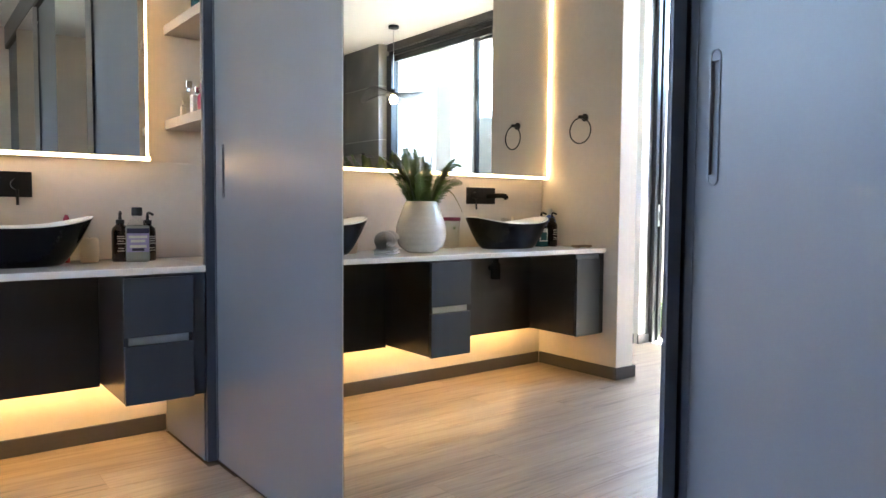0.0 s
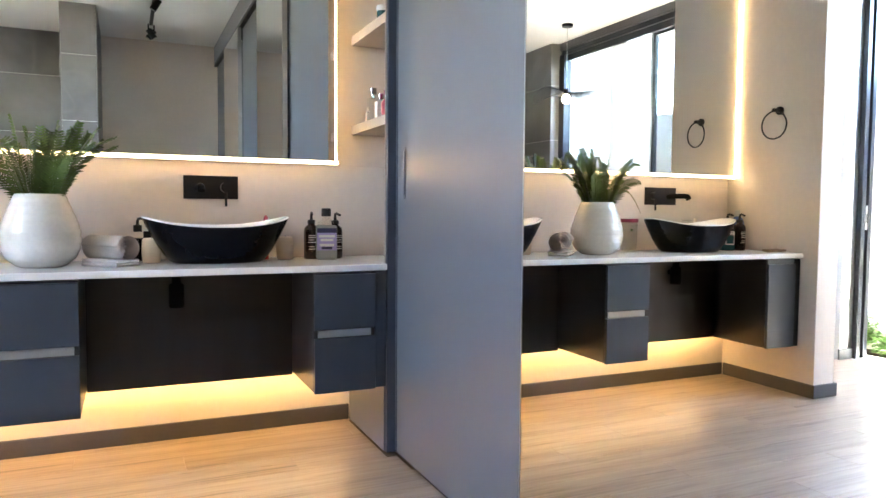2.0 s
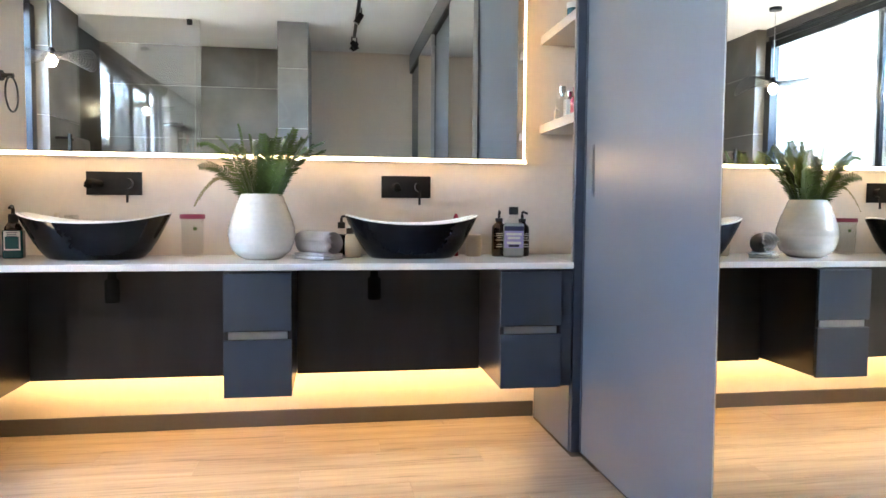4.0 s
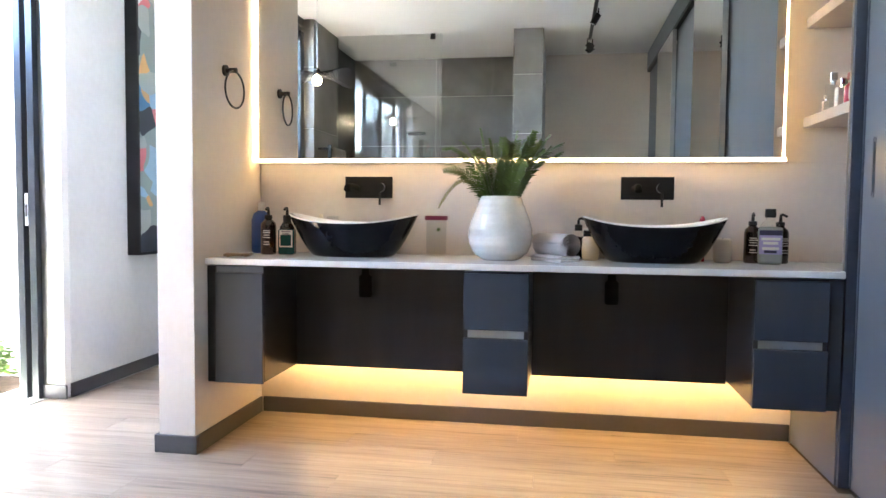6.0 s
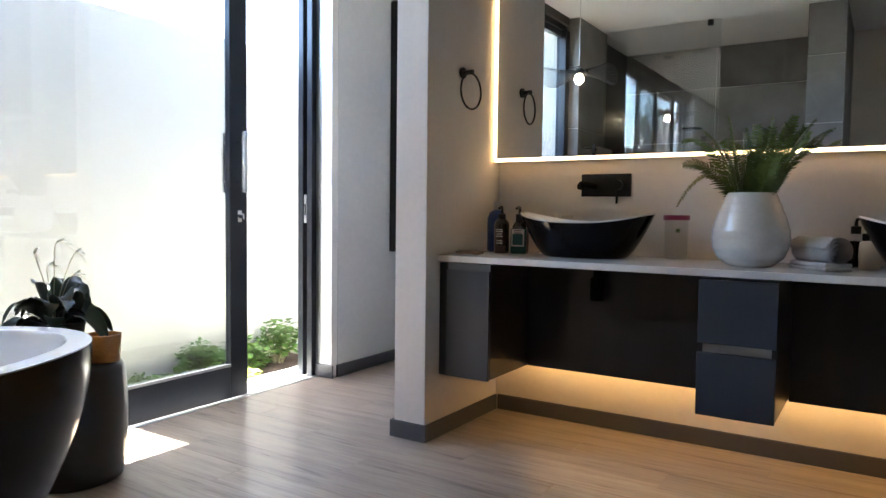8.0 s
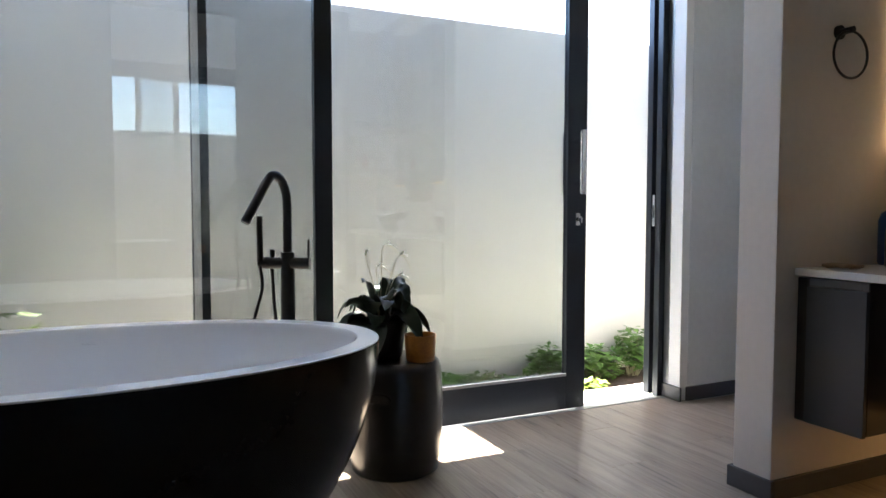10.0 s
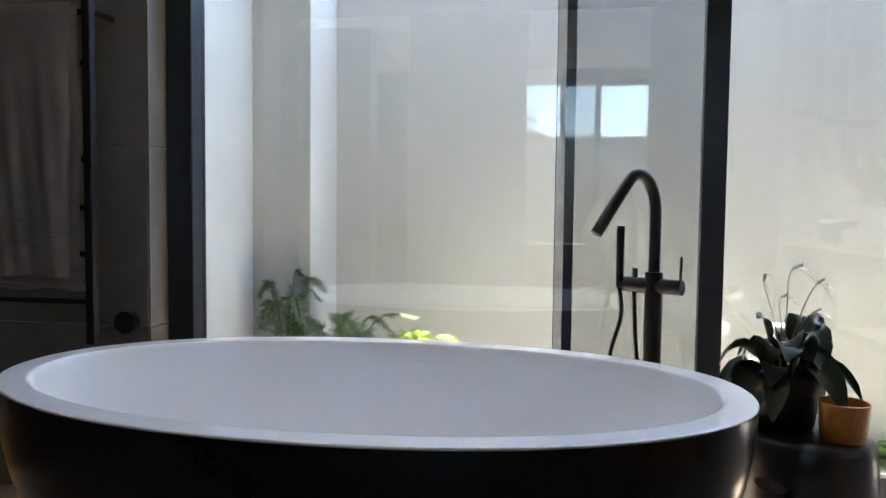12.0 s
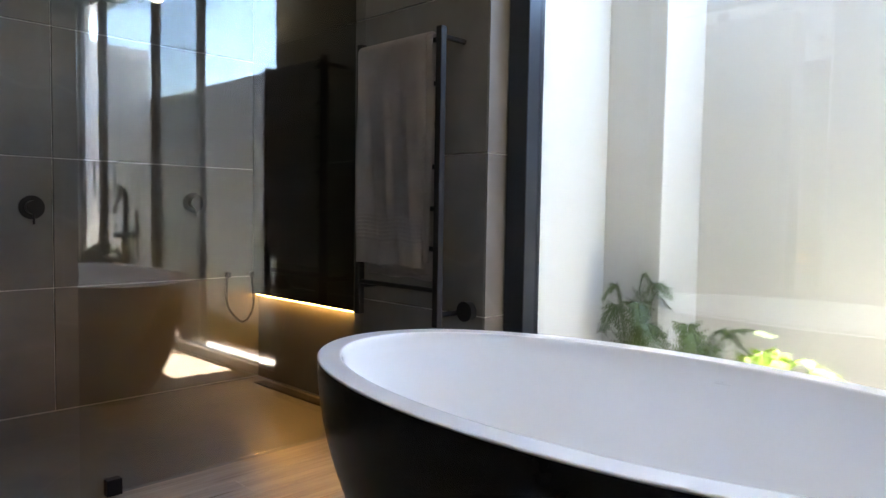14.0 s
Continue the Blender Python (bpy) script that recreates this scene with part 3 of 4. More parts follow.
part("channel", box(-0.012, 0.03, 0, 0.043, 0, 3.022, 0.003), M_FRAME, jamb)
part("web", box(-0.09, 0.07, 0.0435, 0.0445, 0, 3.022), M_ALU, jamb)
part("strike_plate", box(-0.034, -0.012, -0.003, -0.0005, 0.98, 1.16, 0.001), M_ALU, jamb)
part("strike_slot", box(-0.028, -0.018, -0.006, -0.0035, 1.03, 1.10), M_BLACKMETAL, jamb)

# ---------- wardrobe ----------
ward = thing("wardrobe", (XW, YB, 0), "built-in wardrobe with blue-grey and mirrored sliding doors", "wardrobe")
L = 2.99 - YB
part("end_panel", box(0.016, 0.72, L - 0.022, L, 0, ZC - 0.002, 0.002), M_WARDDARK, ward)
part("header", box(0.012, 0.055, 0, L - 0.023, 2.955, ZC - 0.002), M_WARD, ward)
part("top_track", box(0.016, 0.12, 0, L - 0.023, 2.92, 2.954), M_BLACKMETAL, ward)
part("floor_track", box(0.058, 0.12, 0, L - 0.023, 0.0, 0.008), M_BLACKMETAL, ward)
part("interior", box(0.13, 0.14, 0.01, L - 0.03, 0.01, 2.915), M_WARDDARK, ward)


def capsule_rim(y0, y1, z0, z1, x0, x1, t, n=10):
    """The rim of a recessed pull: a thin half-round-ended ring."""
    r, c = (y1 - y0) / 2, (y0 + y1) / 2
    def ring(rr):
        k = [(c + rr * math.cos(a), z1 - r + rr * math.sin(a)) for a in [math.pi * i / n for i in range(n + 1)]]
        return k + [(c + rr * math.cos(a), z0 + r + rr * math.sin(a)) for a in [math.pi + math.pi * i / n for i in range(n + 1)]]
    bm = bmesh.new()
    loops = [[bm.verts.new((x, y, z)) for y, z in ring(rr)] for x, rr in ((x1, r), (x0, r), (x0 + 0.001, r - t), (x1, r - t))]
    for a, b in zip(loops, loops[1:]):
        for i in range(len(a)):
            j = (i + 1) % len(a)
            bm.faces.new((a[i], a[j], b[j], b[i]))
    return bm


def slotted(x0, x1, ys, zs):
    """One board with a slot through its middle cell."""
    bm = bmesh.new()
    v = {(k, i, j): bm.verts.new(((x0, x1)[k], ys[i], zs[j])) for k in (0, 1) for i in range(4) for j in range(4)}
    for i in range(3):
        for j in range(3):
            if (i, j) != (1, 1):
                bm.faces.new((v[0, i, j], v[0, i, j + 1], v[0, i + 1, j + 1], v[0, i + 1, j]))
                bm.faces.new((v[1, i, j], v[1, i + 1, j], v[1, i + 1, j + 1], v[1, i, j + 1]))
    rim = [(i, 0) for i in range(3)] + [(3, j) for j in range(3)] + [(i, 3) for i in (3, 2, 1)] + [(0, j) for j in (3, 2, 1)]
    for ring in (rim, [(1, 1), (1, 2), (2, 2), (2, 1)]):
        for p, q in zip(ring, ring[1:] + ring[:1]):
            bm.faces.new((v[0, p[0], p[1]], v[0, q[0], q[1]], v[1, q[0], q[1]], v[1, p[0], p[1]]))
    return bm


def grey_door(y0, y1, pull):
    """A plain leaf with a slot cut through its face for the recessed pull."""
    a, b = y0 - YB, y1 - YB
    p0, p1 = pull - YB - 0.0075, pull - YB + 0.0075
    z0, z1, x0, x1 = 1.148, 1.368, 0.055, 0.088
    d = part("door", slotted(x0, x1, (a, p0, p1, b + 0.012), (0.0085, z0 + 0.016, z1 - 0.016, 2.918)), M_WARD, ward)
    part("pocket", box(x0 + 0.009, x0 + 0.014, p0, p1, z0, z1), M_WARD, d)
    part("edge", boxes((x0 - 0.003, x1, b + 0.0125, b + 0.028, 0.012, 2.918), bevel=0.002), M_WARDDARK, d)
    part("edge", boxes((x0 - 0.003, x1, a - 0.010, a - 0.0005, 0.012, 2.918), bevel=0.002), M_WARDDARK, d)
    part("pull", capsule_rim(p0 - 0.003, p1 + 0.003, z0 - 0.003, z1 + 0.003, x0 - 0.0025, x0 + 0.008, 0.0035), M_WARD, d, "recessed oval finger pull", smooth=False)
    return d


def mirror_door(y0, y1):
    a, b = y0 - YB, y1 - YB
    d = part("mirror_leaf", box(0.006, 0.034, a, b, 0.012, 2.918), M_WARDDARK, ward)
    part("mirror", box(0.0, 0.004, a + 0.003, b - 0.003, 0.014, 2.916), M_MIRROR, d, "full-height mirror glass")
    part("edge", box(0.0, 0.036, b + 0.0005, b + 0.006, 0.012, 2.918), M_ALU, d)
    part("edge", box(0.0, 0.036, a - 0.006, a - 0.0005, 0.012, 2.918), M_WARDDARK, d)


grey_door(1.74, 2.935, 2.86)
mirror_door(0.695, 1.775)
grey_door(-0.46, 0.664, 0.645)
mirror_door(-1.50, -0.42)
grey_door(YB + 0.02, -1.46, -1.60)

# niche with shelves beside the vanity
niche = setting("niche", boxes((1.73, 1.745, 2.992, YV - 0.002, 0.86, ZC - 0.003), (1.032, 1.729, 2.9915, 2.998, 0.86, ZC - 0.003)), M_SHELF, "open niche between wardrobe and wall", "niche")
setting("niche_base", box(1.03, 1.729, 2.993, YV - 0.016, 0, 0.826, 0.002), M_WARD, "blue-grey panel under the niche", "panel")


def shelf_unit(z, label):
    s = thing("shelf", (1.045, 2.9985, z), label, "shelf", "niche shelves")
    part("board", box(0, 0.684, 0, YV - 3.0, 0, 0.045, 0.002), M_SHELF, s)
    return s


shelf_unit(1.94, "taupe wall shelf holding small toiletries")
shelf_unit(1.485, "taupe wall shelf holding perfume bottles")

# ---------- vanity ----------
counter = tagged(part("countertop", box(-1.636, 1.029, 2.950, YV - 0.001, 0.832, 0.86, 0.003), M_COUNTER), "long white quartz vanity countertop with thin edge", "countertop")
tagged(part("countertop_extension", box(1.0295, 1.729, 2.999, YV - 0.002, 0.828, 0.86, 0.002), M_COUNTER), "white quartz top inside the niche", "countertop")


def drawer_unit(x0, x1, front, z0, label, single=False):
    u = thing("vanity_unit", (x0, front, z0), label, "cabinet", "wall-hung vanity units")
    w, h = x1 - x0, 0.826 - z0
    part("body", box(0, w, 0.020, YV - 0.08 - front, 0.004, h, 0.002), M_CARCASS, u)
    if single:
        part("door", box(0.0, w, 0, 0.018, 0, h - 0.030, 0.0025), M_FRONT, u)
        part("finger_rail", box(0.001, w - 0.001, 0.012, 0.0195, h - 0.028, h - 0.002), M_WARD, u)
        return u
    gap0, gap1 = 0.238, 0.274
    part("drawer", box(0, w, 0, 0.018, 0, gap0, 0.0025), M_FRONT, u)
    part("drawer", box(0, w, 0, 0.018, gap1, h - 0.006, 0.0025), M_FRONT, u)
    part("finger_rail", box(0.018, w - 0.018, 0.013, 0.0195, gap0 + 0.002, gap1 - 0.002), M_ALU, u, "brushed metal finger rail")
    return u


drawer_unit(-1.597, -1.372, 2.968, 0.295, "narrow slate-grey wall-hung cabinet at the stub wall", True)
drawer_unit(-0.464, -0.190, 2.945, 0.307, "slate-grey wall-hung two-drawer unit between the basins")
drawer_unit(0.700, 0.974, 2.945, 0.307, "slate-grey wall-hung two-drawer unit beside the wardrobe")
tagged(part("filler_panel", box(-1.636, -1.598, 2.970, 3.45, 0.296, 0.826, 0.002), M_CARCASS), "dark filler strip at the vanity's end", "panel")
tagged(part("filler_panel", box(0.976, 1.028, 2.962, 3.45, 0.308, 0.826, 0.002), M_FRONT), "slate-grey filler strip by the wardrobe", "panel")
for a, b in ((-1.371, -0.465), (-0.189, 0.699)):
    tagged(part("back_panel", box(a, b, 3.385, 3.405, 0.298, 0.826, 0.001), M_CARCASS), "near-black panel under a basin", "panel", "vanity back panels")
    t = thing("bottle_trap", ((a + b) / 2 - 0.08, 3.33, 0.66), "black waste trap beneath a basin", "waste trap", "basin traps")
    part("cup", lathe([(0, 0), (0.03, 0), (0.032, 0.01), (0.032, 0.10), (0.02, 0.11), (0.016, 0.168), (0, 0.168)], 20), M_TRAP, t, smooth=True)
    part("outlet", tube([(0, 0, 0.07), (0.0, 0.054, 0.07)], 0.016, 12), M_TRAP, t)
under = thing("under_light", (-0.32, 3.47, 0.305), "warm light strip beneath the vanity", "light strip")
part("strip", box(-1.26, 1.33, -0.012, 0.012, 0, 0.006), M_LEDLOW, under)
part("channel", box(-1.265, 1.335, -0.016, 0.016, 0.007, 0.012), M_ALU, under)
tagged(part("light_ledge", box(-1.58, 1.02, 3.4055, YV - 0.012, 0.32, 0.335), M_CARCASS), "dark ledge carrying the lower light strip", "panel")

mir = thing("vanity_mirror", (-1.626, YV, 1.343), "frameless wall mirror with a warm glowing border", "mirror")
W, H = 2.562, 1.66
part("glass", box(0.012, W, -0.077, -0.072, 0, H), M_MIRROR, mir)
part("backing", box(0.05, W - 0.04, -0.071, -0.002, 0.03, H - 0.02), M_CARCASS, mir)
part("light_strip", box(0.0, W + 0.02, -0.074, -0.067, -0.018, -0.001), M_LED, mir, "warm white lower light strip")
part("light_strip", box(-0.007, 0.011, -0.074, -0.067, 0.0015, H), M_LED, mir)
part("light_strip", box(W + 0.001, W + 0.013, -0.066, -0.059, 0.0015, H), M_LED, mir)
for d in ((0.0, W + 0.02, -0.066, -0.003, -0.018, -0.001), (-0.007, 0.011, -0.066, -0.003, 0.0015, H), (W + 0.001, W + 0.013, -0.058, -0.003, 0.0015, H)):
    part("strip_channel", box(*d), M_ALU, mir)


def basin(cx, label):
    b = thing("basin", (cx, 3.265, 0.861), label, "basin", "vessel basins")
    n, rows = 64, []
    def ring(bm, t, inner):
        vs = []
        for i in range(n):
            a = 2 * math.pi * i / n
            c, s = math.cos(a), math.sin(a)
            rx, ry = 0.188 + (0.312 - 0.188) * t ** 0.72, 0.115 + (0.175 - 0.115) * t ** 0.7
            if inner:
                rx, ry = rx - 0.014, ry - 0.014
            edge = 0.160 + 0.040 * abs(c) ** 2.2
            z = 0.002 + t * (edge - 0.002)
            if inner:
                z = max(z, 0.02)
            vs.append(bm.verts.new((rx * abs(c) ** 0.9 * math.copysign(1, c), ry * abs(s) ** 0.9 * math.copysign(1, s), z)))
        return vs
    bm = bmesh.new()
    out = [ring(bm, t, False) for t in (0, 0.05, 0.2, 0.4, 0.6, 0.8, 0.93, 0.99)]
    bm.faces.new(out[0][::-1])
    for p, q in zip(out, out[1:]):
        for i in range(n):
            bm.faces.new((p[i], p[(i + 1) % n], q[(i + 1) % n], q[i]))
    part("shell", bm, M_BLACKGLOSS, b, "gloss black outside", smooth=True)
    bm = bmesh.new()
    rim = [ring(bm, 0.992, False)]
    top = ring(bm, 1.0, False)
    for v in top:
        v.co.z += 0.005
    rim.append(top)
    mid = ring(bm, 1.0, True)
    for v in mid:
        v.co.z += 0.004
    rim.append(mid)
    rim += [ring(bm, t, True) for t in (0.85, 0.6, 0.35, 0.15, 0.05)]
    for p, q in zip(rim, rim[1:]):
        for i in range(n):
            bm.faces.new((p[i], p[(i + 1) % n], q[(i + 1) % n], q[i]))
    bm.faces.new(rim[-1])
    part("bowl", bm, M_WHITEGLOSS, b, "glossy white inside", smooth=True)
    part("waste", lathe([(0, 0.024), (0.03, 0.024), (0.032, 0.021)], 24), M_BLACKMETAL, b)


basin(0.345, "black and white oval vessel basin by the wardrobe")
basin(-1.040, "black and white oval vessel basin by the stub wall")


def wall_tap(cx, label):
    t = thing("wall_tap", (cx, YV - 0.0195, 1.145), label, "tap", "wall taps")
    part("plate", box(-0.124, 0.124, -0.012, -0.001, 0, 0.110, 0.002), M_BLACKMETAL, t)
    part("spout", tube(bend([(-0.06, -0.01, 0.052), (-0.06, -0.10, 0.055), (-0.06, -0.175, 0.052), (-0.06, -0.19, 0.035)], 5), 0.016, 28), M_TRAP, t)
    lever = part("lever", tube([(0.065, -0.012, 0.055), (0.065, -0.045, 0.055)], 0.024, 20), M_BLACKMETAL, t)
    part("pin", tube([(0.065, -0.035, 0.04), (0.065, -0.038, -0.035)], 0.006, 8), M_BLACKMETAL, lever)


setting("trim_splashback", box(-1.6215, 1.729, YV - 0.020, YV - 0.001, 0.8605, 1.324, 0.0015), M_PLASTER, "smooth cream splashback panel above the countertop", "splashback")
wall_tap(0.346, "matt black wall-mounted mixer tap above a basin")
wall_tap(-1.037, "matt black wall-mounted mixer tap above a basin")


def pump_bottle(at, r, h, body, label_mat, label, turn=0.0, square=False, pump=M_BLACKPLASTIC):
    t = thing("pump_bottle", pose(*at, 0, 0, turn), label, "bottle")
    if square:
        part("body", box(-r, r, -r * 0.7, r * 0.7, 0, h * 0.54, 0.008), body, t)
    else:
        part("body", lathe([(0, 0), (r * 0.94, 0), (r, 0.006), (r, h * 0.60), (r * 0.9, h * 0.67), (r * 0.5, h * 0.73), (r * 0.42, h * 0.76), (0, h * 0.76)], 28), body, t, smooth=True)
    part("collar", lathe([(0, h * (0.68 if square else 0.755)), (r * 0.5, h * (0.68 if square else 0.755)), (r * 0.5, h * 0.83), (r * 0.2, h * 0.84), (r * 0.16, h * 0.95), (0, h * 0.95)], 20), pump, t)
    part("nozzle", tube([(0, 0, h * 0.965), (0, -r * 0.4, h * 0.985), (0, -r * 1.25, h * 0.95)], r * 0.17, 8), pump, t)
    if label_mat:
        rr = r * 1.012
        bm = bmesh.new()
        k = 9
        lo, hi = h * 0.16, h * 0.52
        if square:
            box(-r * 0.8, r * 0.8, -r * 0.7 - 0.001, -r * 0.7 + 0.001, lo, hi, bm=bm)
        else:
            lowv = [bm.verts.new((rr * math.sin(a), -rr * math.cos(a), lo)) for a in [radians(-62 + 124 * i / k) for i in range(k + 1)]]
            highv = [bm.verts.new((v.co.x, v.co.y, hi)) for v in lowv]
            for i in range(k):
                bm.faces.new((lowv[i], lowv[i + 1], highv[i + 1], highv[i]))
        lab = part("label", bm, label_mat, t)
        if square:
            part("shoulder", lathe([(0, h * 0.52), (r * 0.94, h * 0.52), (r * 0.9, h * 0.58), (r * 0.66, h * 0.65), (r * 0.45, h * 0.70), (0, h * 0.70)], 24, 1.0, 0.7), M_BROWNGLASS, t, "brown shoulder", smooth=True)
            part("panel", box(-r * 0.66, r * 0.66, -r * 0.7 - 0.0022, -r * 0.7 - 0.0012, lo + 0.006, hi - 0.024), M_TEAL, lab, "green panel")
        for i, (f, wd) in enumerate(((0.92, 0.55), (0.82, 0.45), (0.74, 0.5)) if square else ((0.95, 0.40), (0.84, 0.46), (0.70, 0.36), (0.56, 0.46), (0.30, 0.34), (0.16, 0.40))):
            z = lo + (hi - lo) * f
            front = r * 0.7 + 0.002 if square else rr * math.cos(math.asin(0.3)) + 0.0055
            part("text_bar", box(-r * wd, r * wd, -front - 0.001, -front + 0.002, z - h * 0.007, z + h * 0.007), M_INK if label_mat is M_LABEL else M_LABEL, lab)
    return t


pump_bottle((-1.485, 3.30, 0.861), 0.038, 0.232, M_BROWNGLASS, M_BROWNGLASS, "brown pump bottle with fine white print", 10)
pump_bottle((-1.392, 3.31, 0.861), 0.040, 0.232, M_TEAL, M_LABEL, "teal square pump bottle with pale label", 8, True)
tall = thing("lotion_bottle", (-1.562, 3.39, 0.861), "tall blue plastic bottle with white cap", "bottle")
part("body", lathe([(0, 0), (0.042, 0), (0.052, 0.01), (0.052, 0.17), (0.040, 0.20), (0.016, 0.215), (0, 0.215)], 26, 1.0, 0.6), M_BLUE, tall, smooth=True)
part("cap", lathe([(0, 0.216), (0.016, 0.216), (0.016, 0.255), (0, 0.257)], 16), M_LABEL, tall)
small = thing("toiletry_bottle", (-1.27, 3.46, 0.861), "small cream bottle behind a basin", "bottle")
part("body", lathe([(0, 0), (0.024, 0), (0.024, 0.14), (0.010, 0.16), (0, 0.16)], 18), M_WAX, small, smooth=True)
part("cap", lathe([(0, 0.161), (0.011, 0.161), (0.010, 0.20), (0, 0.20)], 12), M_WAX, small)
glass = thing("drinking_glass", (-1.21, 3.47, 0.861), "small clear tumbler behind a basin", "glass")
part("wall", lathe([(0, 0.004), (0.026, 0.004), (0.032, 0.19), (0.030, 0.19), (0.024, 0.008), (0, 0.008)], 20), M_CLEAR, glass, smooth=True)
dish = thing("soap_dish", pose(-1.54, 3.08, 0.861, 0, 0, 12), "flat wooden soap dish on the countertop", "soap dish")
part("tray", box(-0.06, 0.06, -0.035, 0.035, 0.004, 0.016, 0.004), M_WOODDISH, dish)
for x in (-0.04, 0.04):
    part("foot", box(x - 0.006, x + 0.006, -0.03, 0.03, 0, 0.0035), M_WOODDISH, dish)

jar = thing("glass_jar", (-0.655, 3.36, 0.861), "clear glass jar with a plum lid", "jar")
part("wall", lathe([(0, 0.003), (0.045, 0.003), (0.050, 0.02), (0.052, 0.165), (0.050, 0.175), (0.047, 0.175), (0.049, 0.16), (0.046, 0.02), (0, 0.008)], 32), M_CLEAR, jar, smooth=True)
part("lid", lathe([(0, 0.198), (0.053, 0.198), (0.056, 0.195), (0.056, 0.178), (0.053, 0.176), (0, 0.176)], 32), M_PLUM, jar, "plum-red screw lid")
part("sticker", box(0.012, 0.028, -0.0535, -0.051, 0.125, 0.140), M_FERN, jar)

# vase with fern
vase = thing("vase", (-0.335, 3.24, 0.861), "pearly white ribbed ceramic vase on the countertop", "vase")
prof = [(0, 0), (0.078, 0), (0.092, 0.006), (0.122, 0.03), (0.140, 0.065), (0.147, 0.105), (0.144, 0.145), (0.131, 0.19), (0.113, 0.235), (0.098, 0.272), (0.091, 0.290), (0.086, 0.291), (0.083, 0.285), (0.10, 0.235), (0.12, 0.18), (0.12, 0.10), (0, 0.10)]
prof2 = []
for (r0, z0), (r1, z1) in zip(prof, prof[1:]):
    for s in range(4):
        t = s / 4
        z = z0 + (z1 - z0) * t
        prof2.append((r0 + (r1 - r0) * t + (0.0013 * math.sin(z * 190) if 0.02 < z < 0.30 and len(prof2) < 44 else 0), z))
prof2.append(prof[-1])
part("body", lathe(prof2, 56), M_CERAMIC, vase, smooth=True)
fern = thing("potted_fern", (-0.335, 3.24, 1.06), "green sword fern spilling from the white vase", "fern")
spec = [(-0.275, -0.03, 0.305, 0.22), (-0.265, -0.05, 0.205, 0.16), (-0.29, -0.02, 0.03, 0.30), (-0.10, 0.02, 0.41, 0.06), (-0.03, -0.03, 0.33, 0.04), (0.07, -0.04, 0.385, 0.05),
        (0.10, 0.05, 0.36, 0.05), (0.15, -0.05, 0.385, 0.06), (0.18, 0.02, 0.35, 0.08), (0.285, 0.0, 0.335, 0.14), (0.20, -0.08, 0.30, 0.10), (0.12, -0.12, 0.24, 0.14),
        (0.03, 0.14, 0.36, 0.10), (-0.14, 0.12, 0.32, 0.14), (-0.10, -0.12, 0.26, 0.12), (0.02, -0.10, 0.27, 0.06), (0.24, 0.07, 0.28, 0.14), (-0.18, -0.08, 0.34, 0.14), (0.08, -0.10, 0.34, 0.07), (0.22, -0.03, 0.37, 0.09), (0.0, 0.05, 0.37, 0.04)]
for i, (x, y, z, rise) in enumerate(spec):
    a = math.atan2(y, x)
    part("frond", frond((0.03 * math.cos(a), 0.03 * math.sin(a), 0.0), (x, y, z), rise, 0.050 if i not in (2, 3) else 0.024, 28, 0.25, 100 + i, 0.38, (0.1, 0.9)), M_FERNPALE if i in (2,) else M_FERN, fern, "pale drooping frond" if i == 2 else "")

# rolled towel
roll = thing("rolled_towel", pose(-0.085, 3.22, 0.861, 0, 0, -48), "grey hand towel, rolled, on the countertop", "towel")
bm = bmesh.new()
spiral = []
for i in range(110):
    a = i / 109 * 2 * math.pi * 3.4
    r = 0.012 + 0.048 * i / 109
    spiral.append((r * math.cos(a + 0.5), 0.073 + r * math.sin(a + 0.5) * 0.92))
rows = []
for y in (-0.105, -0.10, -0.05, 0.0, 0.05, 0.10, 0.105):
    inn = 0.004 if abs(y) > 0.102 else 0
    rows.append([bm.verts.new((y, p[0] * (1 + 0.02 * math.sin(40 * y + i * 0.2)), p[1] - inn * 0.2)) for i, p in enumerate(spiral)])
for p, q in zip(rows, rows[1:]):
    for i in range(len(spiral) - 1):
        bm.faces.new((p[i], p[i + 1], q[i + 1], q[i]))
bmesh.ops.solidify(bm, geom=bm.faces[:], thickness=0.0105)
part("roll", bm, M_TOWEL2, roll, smooth=True)
part("fold", box(-0.100, 0.106, -0.062, 0.055, 0.0, 0.013, 0.006), M_TOWEL2, roll)
part("fold", box(-0.106, 0.098, -0.054, 0.062, 0.0135, 0.028, 0.007), M_TOWEL2, roll)

pump_bottle((0.022, 3.44, 0.861), 0.036, 0.195, M_BROWNGLASS, None, "dark soap dispenser behind the rolled towel", 60, True)
tumbler = thing("toothbrush_cup", (0.075, 3.42, 0.861), "dark square cup with a pale rim", "cup")
part("body", box(-0.03, 0.03, -0.03, 0.03, 0, 0.135, 0.004), M_BLACKPLASTIC, tumbler)
part("rim", box(-0.031, 0.031, -0.031, 0.031, 0.136, 0.144, 0.003), M_LABEL, tumbler)
wax = [(0, 0), (0.034, 0), (0.037, 0.006), (0.040, 0.05), (0.037, 0.10), (0.031, 0.108), (0.024, 0.104), (0, 0.102)]
for x, y in ((0.075, 3.34), (0.665, 3.38)):
    c = thing("candle_holder", (x, y, 0.861), "ivory stone candle holder on the countertop", "candle holder", "candle holders")
    part("body", lathe(wax, 28), M_WAX, c, smooth=True)
    part("wick", tube([(0, 0, 0.1), (0.001, 0, 0.112)], 0.001, 5), M_INK, c)
pink = thing("soap_bar", (0.58, 3.40, 0.861), "pink soap stick behind the basin", "soap")
